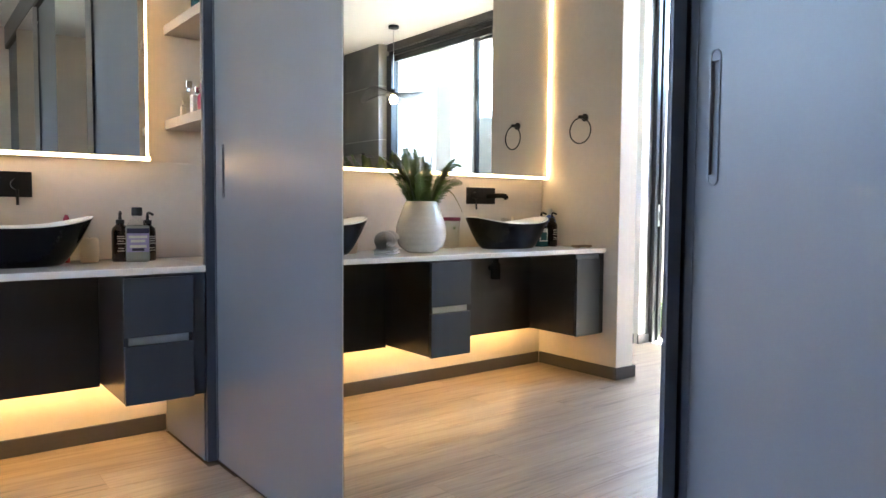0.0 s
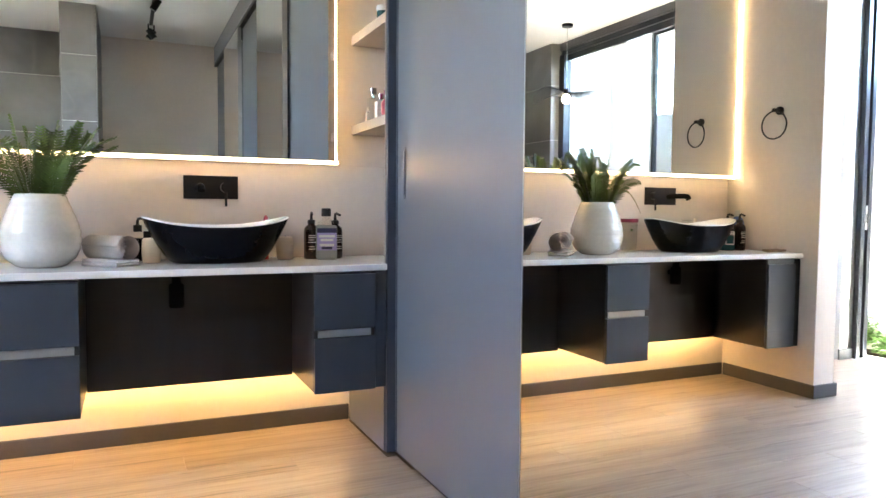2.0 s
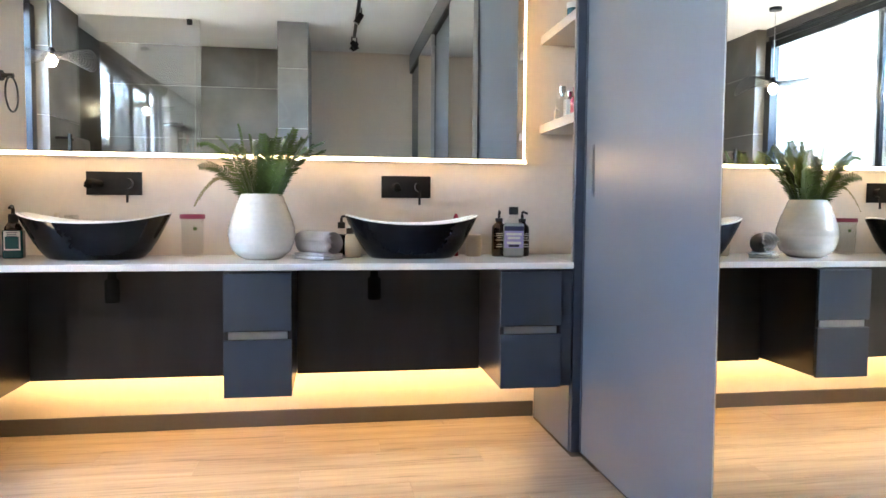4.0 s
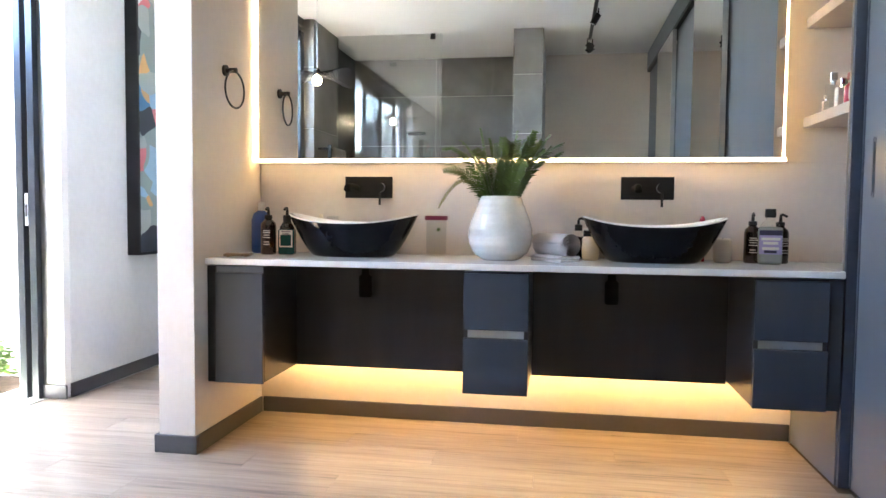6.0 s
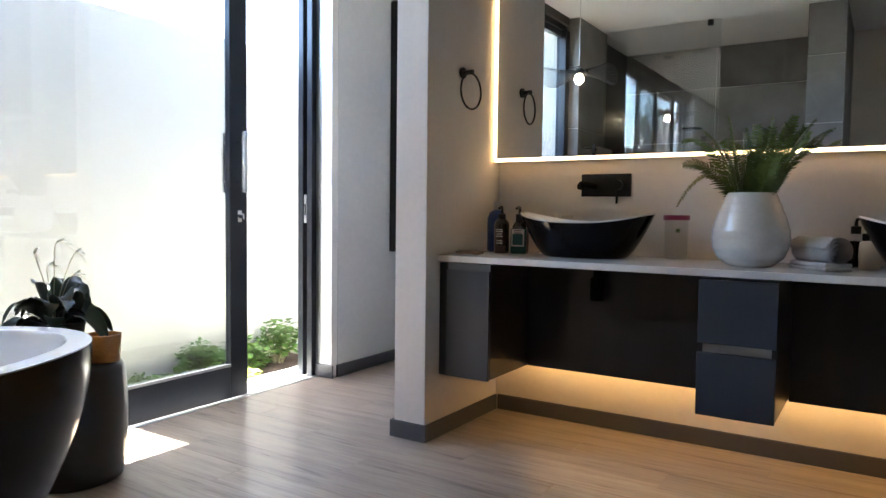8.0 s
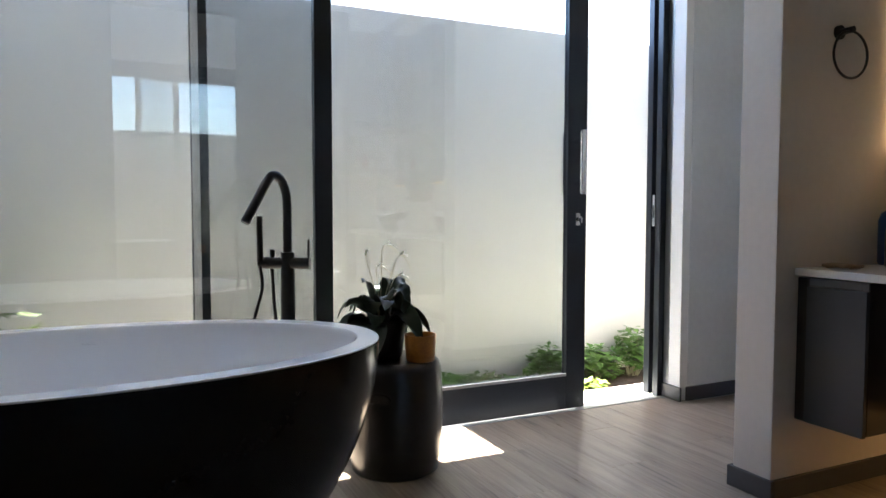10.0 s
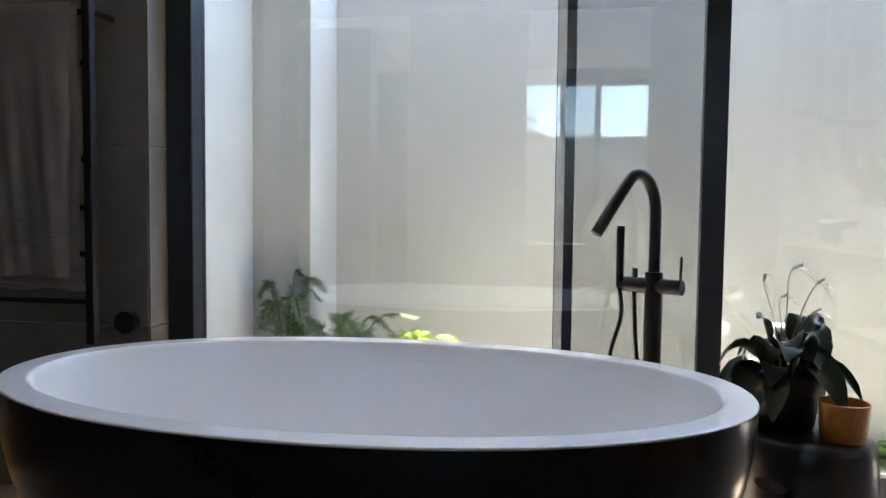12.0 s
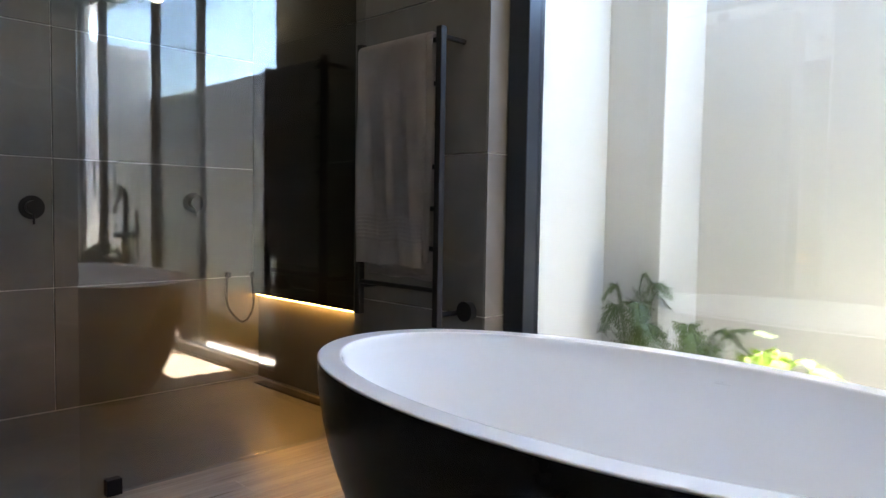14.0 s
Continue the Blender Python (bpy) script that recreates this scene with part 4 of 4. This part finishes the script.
part("stick", lathe([(0, 0), (0.012, 0), (0.013, 0.19), (0.006, 0.208), (0, 0.209)], 14), M_ROSE, pink, smooth=True)

pump_bottle((0.788, 3.36, 0.861), 0.036, 0.225, M_BROWNGLASS, M_BROWNGLASS, "brown glass pump bottle with fine white print", -10)
pump_bottle((0.908, 3.37, 0.861), 0.036, 0.222, M_BROWNGLASS, M_BROWNGLASS, "second brown glass pump bottle", 15)
mw = thing("mouthwash_bottle", pose(0.845, 3.30, 0.861, 0, 0, -8), "clear mouthwash bottle with lilac label and black cap", "bottle")
part("body", box(-0.050, 0.050, -0.028, 0.028, 0, 0.165, 0.012), M_AMBERLIQUID, mw)
part("shoulder", lathe([(0.044, 0.160), (0.030, 0.185), (0.018, 0.195), (0.018, 0.205), (0, 0.205)], 24, 1.0, 0.6), M_CLEAR, mw, smooth=True)
part("cap", lathe([(0, 0.2055), (0.021, 0.2055), (0.023, 0.208), (0.022, 0.243), (0, 0.244)], 24), M_BLACKPLASTIC, mw, "black ribbed cap")
lab = part("label", box(-0.046, 0.046, -0.0295, -0.0285, 0.045, 0.150), M_LILAC, mw, "lilac and white label")
part("label_band", box(-0.046, 0.046, -0.0305, -0.0298, 0.128, 0.150), M_INK, lab)
for z, wd, m in ((0.112, 0.038, M_LABEL), (0.094, 0.030, M_LABEL), (0.070, 0.034, M_LABEL), (0.056, 0.025, M_INK)):
    part("text_bar", box(-wd, wd, -0.0312, -0.0299, z - 0.006, z + 0.006), m, lab)

# towel ring on the stub wall
ring = thing("towel_ring", (-1.6368, 3.15, 1.732), "matt black towel ring on the stub wall", "towel ring")
part("rosette", tube([(0.0, 0, 0), (0.012, 0, 0)], 0.026, 24), M_BLACKMETAL, ring)
part("arm", tube([(0.012, 0, 0), (0.062, 0, 0)], 0.012, 14), M_BLACKMETAL, ring)
part("hoop", tube([(0.052 + 0.006 * math.sin(a), 0.085 * math.sin(a), -0.085 + 0.085 * math.cos(a) - 0.006) for a in [2 * math.pi * i / 40 for i in range(41)]], 0.0048, 8, cap=False), M_BLACKMETAL, ring, smooth=True)

# toiletries on the shelves
def perfume(at, w, d, h, body, cap, label, round_=False):
    t = thing("perfume_bottle", at, label, "perfume")
    if round_:
        part("flask", lathe([(0, 0), (w * 0.6, 0), (w, h * 0.15), (w, h * 0.55), (w * 0.4, h * 0.7), (w * 0.3, h * 0.75), (0, h * 0.75)], 20), body, t, smooth=True)
    else:
        part("flask", box(-w, w, -d, d, 0, h * 0.7, 0.004), body, t)
    part("collar", lathe([(0, h * 0.70), (w * 0.4, h * 0.70), (w * 0.4, h * 0.78), (0, h * 0.78)], 14), M_CHROME, t)
    part("cap", box(-w * 0.5, w * 0.5, -w * 0.5, w * 0.5, h * 0.785, h, 0.003), cap, t)


perfume((1.10, 3.36, 1.531), 0.028, 0.018, 0.17, M_CLEAR, M_CHROME, "clear perfume bottle with silver cap")
perfume((1.11, 3.27, 1.531), 0.028, 0.02, 0.13, M_LABEL, M_CHROME, "white perfume bottle with silver cap")
perfume((1.115, 3.19, 1.531), 0.032, 0.02, 0.14, M_ROSE, M_PLUM, "rose perfume flask with red cap", True)
perfume((1.10, 3.10, 1.531), 0.030, 0.02, 0.12, M_WAX, M_PLUM, "amber perfume bottle with red cap", True)
perfume((1.10, 3.44, 1.531), 0.012, 0.012, 0.085, M_WAX, M_WAX, "small slim sample bottle")
for (x, y, hh, m, lb) in ((1.09, 3.20, 0.07, M_LABEL, "small white cream jar with green base"), (1.10, 3.10, 0.09, M_LABEL, "white cosmetic jar with silver lid")):
    t = thing("cream_jar", (x, y, 1.986), lb, "jar")
    part("pot", lathe([(0, 0), (0.026, 0), (0.027, 0.004), (0.027, hh * 0.65), (0, hh * 0.65)], 22), M_TEAL, t, smooth=False)
    part("lid", lathe([(0, hh * 0.655), (0.028, hh * 0.655), (0.028, hh), (0, hh)], 22), m, t)

# ---------- painting in the passage ----------
art = thing("painting", (-2.809, 4.14, 0.78), "tall abstract painting in a deep black frame", "painting")
part("canvas", box(0.004, 0.074, 0.02, 1.28, 0.02, 1.70), M_CANVAS, art)
for d in ((0, 0.085, 0, 0.0195, 0, 1.72), (0, 0.085, 1.2805, 1.30, 0, 1.72), (0, 0.085, 0.02, 1.28, 0, 0.0195), (0, 0.085, 0.02, 1.28, 1.7005, 1.72)):
    part("frame_bar", box(*d, bevel=0.002), M_BLACKMETAL, art)

# ---------- bath ----------
tub = thing("bathtub", (-2.04, 0.535, 0), "freestanding oval bathtub, black outside and white inside", "bathtub")
TN = 96


def oval(bm, a, b, z, e=2.1):
    vs = []
    for i in range(TN):
        t = 2 * math.pi * i / TN
        c, s = math.cos(t), math.sin(t)
        vs.append(bm.verts.new((a * math.copysign(abs(c) ** (2 / e), c), b * math.copysign(abs(s) ** (2 / e), s), z)))
    return vs


def skin(bm, rings):
    for p, q in zip(rings, rings[1:]):
        for i in range(TN):
            bm.faces.new((p[i], p[(i + 1) % TN], q[(i + 1) % TN], q[i]))


bm = bmesh.new()
shell = []
for k in range(19):
    t = k / 18
    g = math.sin(t * math.pi / 2) ** 0.85
    shell.append(oval(bm, 0.300 + 0.2105 * g, 0.62 + 0.3015 * g, 0.002 + 0.6665 * t))
bm.faces.new(shell[0][::-1])
skin(bm, shell)
part("shell", bm, M_TUBBLACK, tub, "satin black outer shell", smooth=True)
bm = bmesh.new()
rings = [oval(bm, 0.5085, 0.9195, 0.6688), oval(bm, 0.5108, 0.9218, 0.6700), oval(bm, 0.5102, 0.9212, 0.6722), oval(bm, 0.508, 0.919, 0.6738), oval(bm, 0.505, 0.916, 0.6745), oval(bm, 0.503, 0.914, 0.6745), oval(bm, 0.454, 0.858, 0.6745), oval(bm, 0.452, 0.856, 0.6745), oval(bm, 0.4475, 0.851, 0.673), oval(bm, 0.445, 0.848, 0.668), oval(bm, 0.442, 0.844, 0.655)]
for k in range(1, 15):
    t = k / 14
    g = math.cos(t * math.pi / 2) ** 0.62 if t < 1 else 0.0
    rings.append(oval(bm, 0.10 + 0.338 * g, 0.36 + 0.480 * g, 0.645 - 0.50 * math.sin(t * math.pi / 2) ** 1.15))
skin(bm, rings)
bm.faces.new(rings[-1])
part("basin", bm, M_WHITEGLOSS, tub, "glossy white inner basin and flat rim", smooth=True)
part("overflow", box(-0.4415, -0.434, 0.05, 0.10, 0.618, 0.624, 0.002), M_WHITEGLOSS, tub)
part("waste", lathe([(0, 0.152), (0.03, 0.152), (0.033, 0.148)], 24), M_CHROME, tub)

# ---------- floor-standing bath tap ----------
tap = thing("bath_filler", (-2.60, 1.303, 0), "matt black floor-standing bath tap with hand shower", "bath tap")
way, acr = Vector((0.62, -0.785, 0)), Vector((0.52, 0.855, 0))
part("column", tube([(0, 0, 0.01), (0, 0, 0.905)], 0.027, 24), M_BLACKMETAL, tap)
part("base_plate", lathe([(0, 0), (0.055, 0), (0.055, 0.009), (0, 0.009)], 32), M_BLACKMETAL, tap)
arc = [Vector((0, 0, z)) for z in (0.905, 1.0, 1.09)] + [way * 0.010 + Vector((0, 0, 1.145)), way * 0.040 + Vector((0, 0, 1.190)), way * 0.085 + Vector((0, 0, 1.200)), way * 0.125 + Vector((0, 0, 1.165)), way * 0.235 + Vector((0, 0, 1.025))]
part("spout", tube(bend(arc, 6), 0.0175, 20), M_BLACKMETAL, tap, smooth=True)
part("mixer_bar", tube([acr * -0.115 + Vector((0, 0, 0.862)), acr * 0.090 + Vector((0, 0, 0.862))], 0.0235, 24), M_BLACKMETAL, tap)
part("lever", tube([acr * 0.083 + Vector((0, 0, 0.875)), acr * 0.085 + Vector((0, 0, 0.955))], 0.0045, 10), M_BLACKMETAL, tap)
part("diverter", tube([acr * -0.062 + Vector((0, 0, 0.88)), acr * -0.062 + Vector((0, 0, 0.915))], 0.009, 12), M_BLACKMETAL, tap)
wandp = acr * -0.098 + way * 0.02
part("hand_shower", tube([wandp + Vector((0, 0, 0.87)), wandp + Vector((0, 0, 1.045))], 0.0125, 16), M_BLACKMETAL, tap)
part("hose", tube(bend([wandp + Vector((0, 0, 0.85)), wandp + way * -0.01 + Vector((0, 0, 0.76)), wandp + acr * -0.03 + Vector((0, 0, 0.60)), wandp + acr * 0.02 + Vector((0, 0, 0.42)), acr * -0.05 + Vector((0, 0, 0.58)), acr * -0.058 + Vector((0, 0, 0.72)), acr * -0.064 + Vector((0, 0, 0.845))], 7), 0.0068, 10), M_BLACKMETAL, tap, smooth=True)

# ---------- stool with plant and cup ----------
SX, SY = -2.545, 1.73
stool = thing("ceramic_stool", (SX, SY, 0), "dark glazed ceramic garden stool beside the bath", "stool")
part("drum", lathe([(0, 0), (0.170, 0), (0.178, 0.008), (0.188, 0.07), (0.197, 0.18), (0.199, 0.28), (0.196, 0.38), (0.190, 0.43), (0.184, 0.448), (0.172, 0.460), (0.15, 0.462), (0, 0.460)], 64), M_STOOL, stool, smooth=True)
for a in (-40, 140):
    bm = lathe([(0, 0), (0.026, 0), (0.030, 0.003), (0.026, 0.006), (0, 0.005)], 24, 1.7, 0.75)
    part("hand_hole", bm, M_BLACKPLASTIC, stool, at=pose(0.1925 * math.cos(radians(a)), 0.1925 * math.sin(radians(a)), 0.335, 0, 94, a) @ pose(0, 0, 0, 0, 0, 90))
pot = thing("plant_pot", (SX - 0.03, SY - 0.045, 0.4625), "matt black plant pot on the stool", "plant pot")
part("pot", lathe([(0, 0), (0.075, 0), (0.082, 0.006), (0.105, 0.15), (0.106, 0.158), (0.100, 0.158), (0.092, 0.13), (0, 0.13)], 40), M_BLACKPLASTIC, pot, smooth=True)
part("soil", lathe([(0, 0.137), (0.05, 0.139), (0.094, 0.136)], 24), M_SOIL, pot)
lily = thing("peace_lily", (SX - 0.03, SY - 0.055, 0.602), "peace lily with dark glossy leaves and faded flowers", "potted plant")
rl = random.Random(11)
for i in range(38):
    a = i * 2.399 + rl.uniform(-0.3, 0.3)
    outer = i % 3
    reach = (rl.uniform(0.07, 0.15), rl.uniform(0.11, 0.18), rl.uniform(0.16, 0.21))[outer]
    hgt = (rl.uniform(0.02, 0.18), rl.uniform(-0.04, 0.10), rl.uniform(-0.14, -0.02))[outer]
    part("leaf", broad_leaf((0.025 * math.cos(a), 0.025 * math.sin(a), -0.01), (reach * math.cos(a), reach * math.sin(a), hgt), rl.uniform(0.08, 0.20), rl.uniform(0.034, 0.050), twist=rl.uniform(-1.1, 1.1)), M_LEAF, lily, smooth=True)
# stalks nod over at the top, most of the flowers have withered
for i, (x, y, z, dx, dy) in enumerate(((-0.02, -0.055, 0.285, 0.012, 0.02), (0.0, 0.02, 0.325, 0.02, 0.085), (0.02, 0.085, 0.285, 0.015, 0.05), (-0.03, 0.0, 0.235, 0.01, 0.07), (0.03, 0.07, 0.20, 0.02, 0.07))):
    top, tip = Vector((x, y, z)), Vector((x + dx, y + dy, z - 0.035 - 0.02 * (i % 3)))
    st = part("flower_stalk", tube(bend([(0, 0, 0), (x * 0.4, y * 0.4, z * 0.55), top, tip], 6), 0.0024, 6, r_end=0.0012), M_STEM, lily)
    part("spathe", broad_leaf(top, top + Vector((dx, dy * 0.6, -0.012 + 0.03 * (i == 0))), 0.012, 0.010 if i else 0.016), M_PETAL, st, "faded white flower")
    part("spadix", tube([top, top + Vector((dx * 0.4, dy * 0.3, 0.014))], 0.004, 7), M_PETAL, st)
cup = thing("candle_cup", (SX + 0.100, SY + 0.072, 0.4625), "amber stoneware cup on the stool", "cup")
part("wall", lathe([(0, 0), (0.054, 0), (0.058, 0.004), (0.065, 0.105), (0.063, 0.108), (0.060, 0.105), (0.053, 0.03), (0, 0.028)], 36), M_AMBER, cup, smooth=True)

# ---------- heated towel rail ----------
XT = -2.775
rail = thing("towel_rail", (XT, -1.095, 0.60), "matt black heated ladder towel rail on the tiled wall", "towel rail")
for y in (-0.030, 0.475):
    up = part("upright", box(0.155, 0.187, y - 0.016, y + 0.016, 0.0, 1.215, 0.004), M_BLACKMETAL, rail)
    for z in (0.13 if y < 0 else 0.05, 1.175):
        b = part("bracket", tube([(0.0, y, z), (0.156, y, z)], 0.012, 12), M_BLACKMETAL, rail)
for z in (0.15, 0.32, 0.485, 0.655, 0.825, 0.99, 1.165):
    part("rung", tube([(0.171, -0.014, z), (0.171, 0.459, z)], 0.0105, 12), M_BLACKMETAL, rail)
for y, z in ((0.53, 0.062),):
    valve = part("valve", tube([(0.036, y, z), (0.070, y, z)], 0.042, 28), M_BLACKMETAL, rail, "round black thermostat")
towel = thing("bath_towel", (XT + 0.171, -1.095, 1.765), "taupe bath towel folded over the rail", "towel")


def drape(y0, y1, front, back, off, seed, band=False):
    """Cloth hung over a rung: down the front, over the top, down the back."""
    bm, rows, n = bmesh.new(), [], 30
    path = []
    for i in range(321):
        s = i / 320
        if s < 0.5:
            path.append((off, -front * (1 - s / 0.5)))
        elif s < 0.56:
            a = (s - 0.5) / 0.06 * math.pi
            path.append((off * math.cos(a), off * 1.0 * math.sin(a)))
        else:
            path.append((-off, -back * (s - 0.56) / 0.44))
    for x, z in path:
        row = []
        for j in range(n + 1):
            y = y0 + (y1 - y0) * j / n
            hang = min(1.0, -z / 0.3) if z < 0 else 0
            fold = 0.006 * math.sin(j * 0.55 + seed) * hang + 0.004 * math.sin(j * 1.3 + z * 9) * hang
            if band and -front + 0.10 < z < -front + 0.22 and x > 0:
                fold += 0.0022 * math.sin(z * 2 * math.pi / 0.017)
            row.append(bm.verts.new((x + fold * (1 if x > 0 else 0.4), y + 0.012 * hang * math.sin(z * 3 + seed) * (1 if j > n / 2 else 0.4), z + 0.004 * math.sin(j * 0.4) * hang)))
        rows.append(row)
    for a, b in zip(rows, rows[1:]):
        for j in range(n):
            bm.faces.new((a[j], a[j + 1], b[j + 1], b[j]))
    bmesh.ops.solidify(bm, geom=bm.faces[:], thickness=0.006)
    return bm


part("cloth", drape(-0.012, 0.428, 0.925, 0.98, 0.036, 0.4, True), M_TOWEL, towel, smooth=True)
part("inner_fold", drape(0.02, 0.452, 0.90, 0.96, 0.025, 2.0), M_TOWEL, towel, smooth=True)
part("care_tag", box(0.012, 0.014, 0.462, 0.484, -0.70, -0.62), M_LABEL, towel, "small white woven tag")

# ---------- shower ----------
screen = thing("shower_screen", (-2.736, YS, 0), "frameless clear glass shower screen", "shower screen")
part("pane", box(0.0, 1.286, -0.005, 0.005, 0.012, ZC - 0.004), M_SHOWER, screen)
for z in (0.0, ZC - 0.065):
    part("clamp", box(1.146, 1.201, -0.02, 0.02, z + 0.001, z + 0.062, 0.003), M_BLACKMETAL, screen, "square black glass clamp")
hung = thing("dark_panel", (-2.944, YB + 0.009, 0.535), "near-black wall panel hung above a warm light", "wall panel")
part("panel", box(0.001, 0.05, 0.001, YS - YB - 0.082, 0, ZC - 0.54, 0.002), M_DARKTILE, hung)
part("light_strip", box(0.012, 0.030, 0.02, YS - YB - 0.09, -0.010, -0.001), M_LEDSHOWER, hung, "warm strip light below the panel")
drain = thing("floor_drain", (-2.90, YB + 0.15, -0.004), "narrow dark linear drain in the shower floor", "drain")
part("channel", box(0, 0.075, 0, 1.05, 0, 0.004), M_BLACKMETAL, drain)
part("grate", box(0.012, 0.063, 0.01, 1.04, 0.0042, 0.006), M_BLACKPLASTIC, drain)
for x, z in ((-1.65, 1.06), (-2.50, 1.10)):
    v = thing("shower_valve", (x, YB, z), "round matt black shower control", "shower valve", "shower controls")
    part("rosette", tube([(0, 0.009, 0), (0, 0.019, 0)], 0.060, 32), M_BLACKMETAL, v)
    part("knob", tube([(0, 0.019, 0), (0, 0.062, 0)], 0.034, 24), M_BLACKMETAL, v)
    part("lever", tube([(0, 0.05, 0), (0, 0.052, -0.085)], 0.006, 10), M_BLACKMETAL, v)
hs = thing("hand_shower_hose", (-2.72, YB + 0.02, 0.86), "black shower hose hanging in a loop", "shower hose")
part("hose", tube(bend([(0, -0.01, -0.20), (0.02, 0.03, -0.38), (-0.07, 0.05, -0.49), (-0.15, 0.04, -0.40), (-0.165, -0.01, -0.20)], 10), 0.008, 10), M_BLACKMETAL, hs, smooth=True)
for x in (0.0, -0.165):
    part("outlet", tube([(x, -0.011, -0.20), (x, 0.010, -0.20)], 0.018, 16), M_BLACKMETAL, hs)
rs = thing("rain_shower", (-1.95, YB, 2.12), "black wall-arm rain shower head", "shower head")
part("arm", tube([(0, 0.001, 0.02), (0, 0.36, 0.02)], 0.012, 12), M_BLACKMETAL, rs)
part("head", tube([(0, 0.36, -0.02), (0, 0.36, 0.005)], 0.12, 32), M_BLACKMETAL, rs)

# ---------- ceiling lights ----------
pend = thing("pendant_lamp", (-2.42, 0.32, ZC), "pendant lamp with a wavy black wire shade", "pendant lamp")
part("rose", lathe([(0, -0.001), (0.06, -0.001), (0.06, -0.03), (0, -0.03)], 28), M_BLACKMETAL, pend)
part("cord", tube([(0, 0, -0.03), (0, 0, -0.74)], 0.003, 8), M_ALU, pend)
part("holder", lathe([(0, -0.70), (0.022, -0.705), (0.034, -0.73), (0.034, -0.77), (0, -0.77)], 22), M_BLACKMETAL, pend, smooth=True)
part("bulb", lathe([(0, -0.87), (0.024, -0.865), (0.043, -0.835), (0.045, -0.815), (0.030, -0.785), (0.018, -0.772), (0, -0.771)], 24), M_BULB, pend, "glowing round bulb", smooth=True)
shade = bmesh.new()


def wave(r, a):
    return -0.748 - 0.045 * (r / 0.36) ** 1.5 + 0.062 * (r / 0.36) ** 2 * math.sin(3 * a + 0.6)


for k in range(15):
    r = 0.05 + 0.31 * k / 14
    tube([(r * math.cos(a), r * math.sin(a), wave(r, a)) for a in [2 * math.pi * i / 60 for i in range(61)]], 0.0021 if k < 14 else 0.003, 4, bm=shade, cap=False)
for k in range(44):
    a = 2 * math.pi * k / 44
    tube([(r * math.cos(a + r * 0.5), r * math.sin(a + r * 0.5), wave(r, a + r * 0.5)) for r in [0.036 + 0.324 * i / 7 for i in range(8)]], 0.0021, 4, bm=shade, cap=False)
part("shade", shade, M_BLACKMETAL, pend, "wavy wire mesh shade")

track = thing("track_light", (0.26, 0.75, ZC), "black ceiling track with spotlights", "track light")
part("track", box(-0.018, 0.018, -2.45, 0.0, -0.022, -0.001, 0.002), M_BLACKMETAL, track)
for y, turn in ((-1.15, 30), (-2.38, -35), (-2.42, 35), (-0.25, -30)):
    head = part("spot", tube([(0, 0, 0), (0.0, 0.0, -0.11)], 0.032, 20), M_BLACKMETAL, track, at=pose(0.03 * (1 if turn > 0 else -1), y, -0.085, 0, turn, 0))
    part("stem", tube([(0, 0, 0.062), (0, 0, -0.01)], 0.008, 8), M_BLACKMETAL, head, at=pose(0, 0, 0, 0, -turn, 0))
    part("lens", lathe([(0, -0.1115), (0.024, -0.1115), (0.024, -0.1105)], 20), M_ALU, head)

# ---------- wall tiles ----------
GAP = 0.0025
ZJ = (0.0, 0.644, 1.314, 1.982, 2.65, ZC - 0.004)


def tile_piece(name, parent, x0, x1, y0, y1, z0, z1):
    part(name, box(x0, x1, y0, y1, z0, z1, 0.0012), M_TILE, parent)


for z0, z1 in zip(ZJ, ZJ[1:]):
    for x0, x1 in ((-2.944, -1.75), (-1.75, -0.60)):
        tile_piece("tile", south_tiles, x0 + GAP, x1 - GAP, YB - 0.002, YB + 0.008, z0 + GAP, z1 - GAP)
    tile_piece("tile", west_low, -2.945, -2.937, YB + 0.012, YS - 0.072, z0 + GAP, min(z1, 0.53) - GAP) if z0 < 0.3 else None
    tile_piece("tile", west_low, -2.748, -2.738, YS - 0.070, -0.488, z0 + GAP, z1 - GAP)
    tile_piece("tile", west_low, -2.90, -2.739, -0.487, -0.479, z0 + GAP, z1 - GAP)
    tile_piece("tile", pier, -0.60 + 0.001, -0.281, -1.15, -1.141, z0 + GAP, z1 - GAP)
    tile_piece("tile", pier, -0.609, -0.60, YB + 0.01, -1.142, z0 + GAP, z1 - GAP)
    tile_piece("tile", pier, -0.28, -0.271, YB + 0.01, -1.142, z0 + GAP, z1 - GAP)

# ---------- floor planks ----------
PW, PL = 0.182, 1.22
plank_meshes = {}


def plank(x0, x1, y0, y1):
    key = (round(x1 - x0, 3), round(y1 - y0, 3))
    if key not in plank_meshes:
        plank_meshes[key] = finish("plank", box(0, x1 - x0 - 0.0006, 0, y1 - y0 - 0.0006, -0.010, 0, 0.0008), M_FLOOR)
    ob = new("plank", plank_meshes[key])
    ob.parent = floor
    ob.location = (x0, y0, 0)


row, y = 0, YS - 8 * PW
while y < 6.4:
    y1 = min(y + PW, 6.4)
    xa, xb = (-0.262, 1.076) if y < YS - 0.01 else (-2.905, 1.076) if y < 2.9 else (-2.905, 1.02) if y < 3.5 else (-2.79, -1.80)
    if y1 < YB:
        y, row = y1, row + 1
        continue
    x = xa - (row * 0.437) % PL
    while x < xb:
        a, b = max(x, xa), min(x + PL, xb)
        if b - a > 0.02:
            plank(a, b, y, y1)
        x += PL
    y, row = y1, row + 1
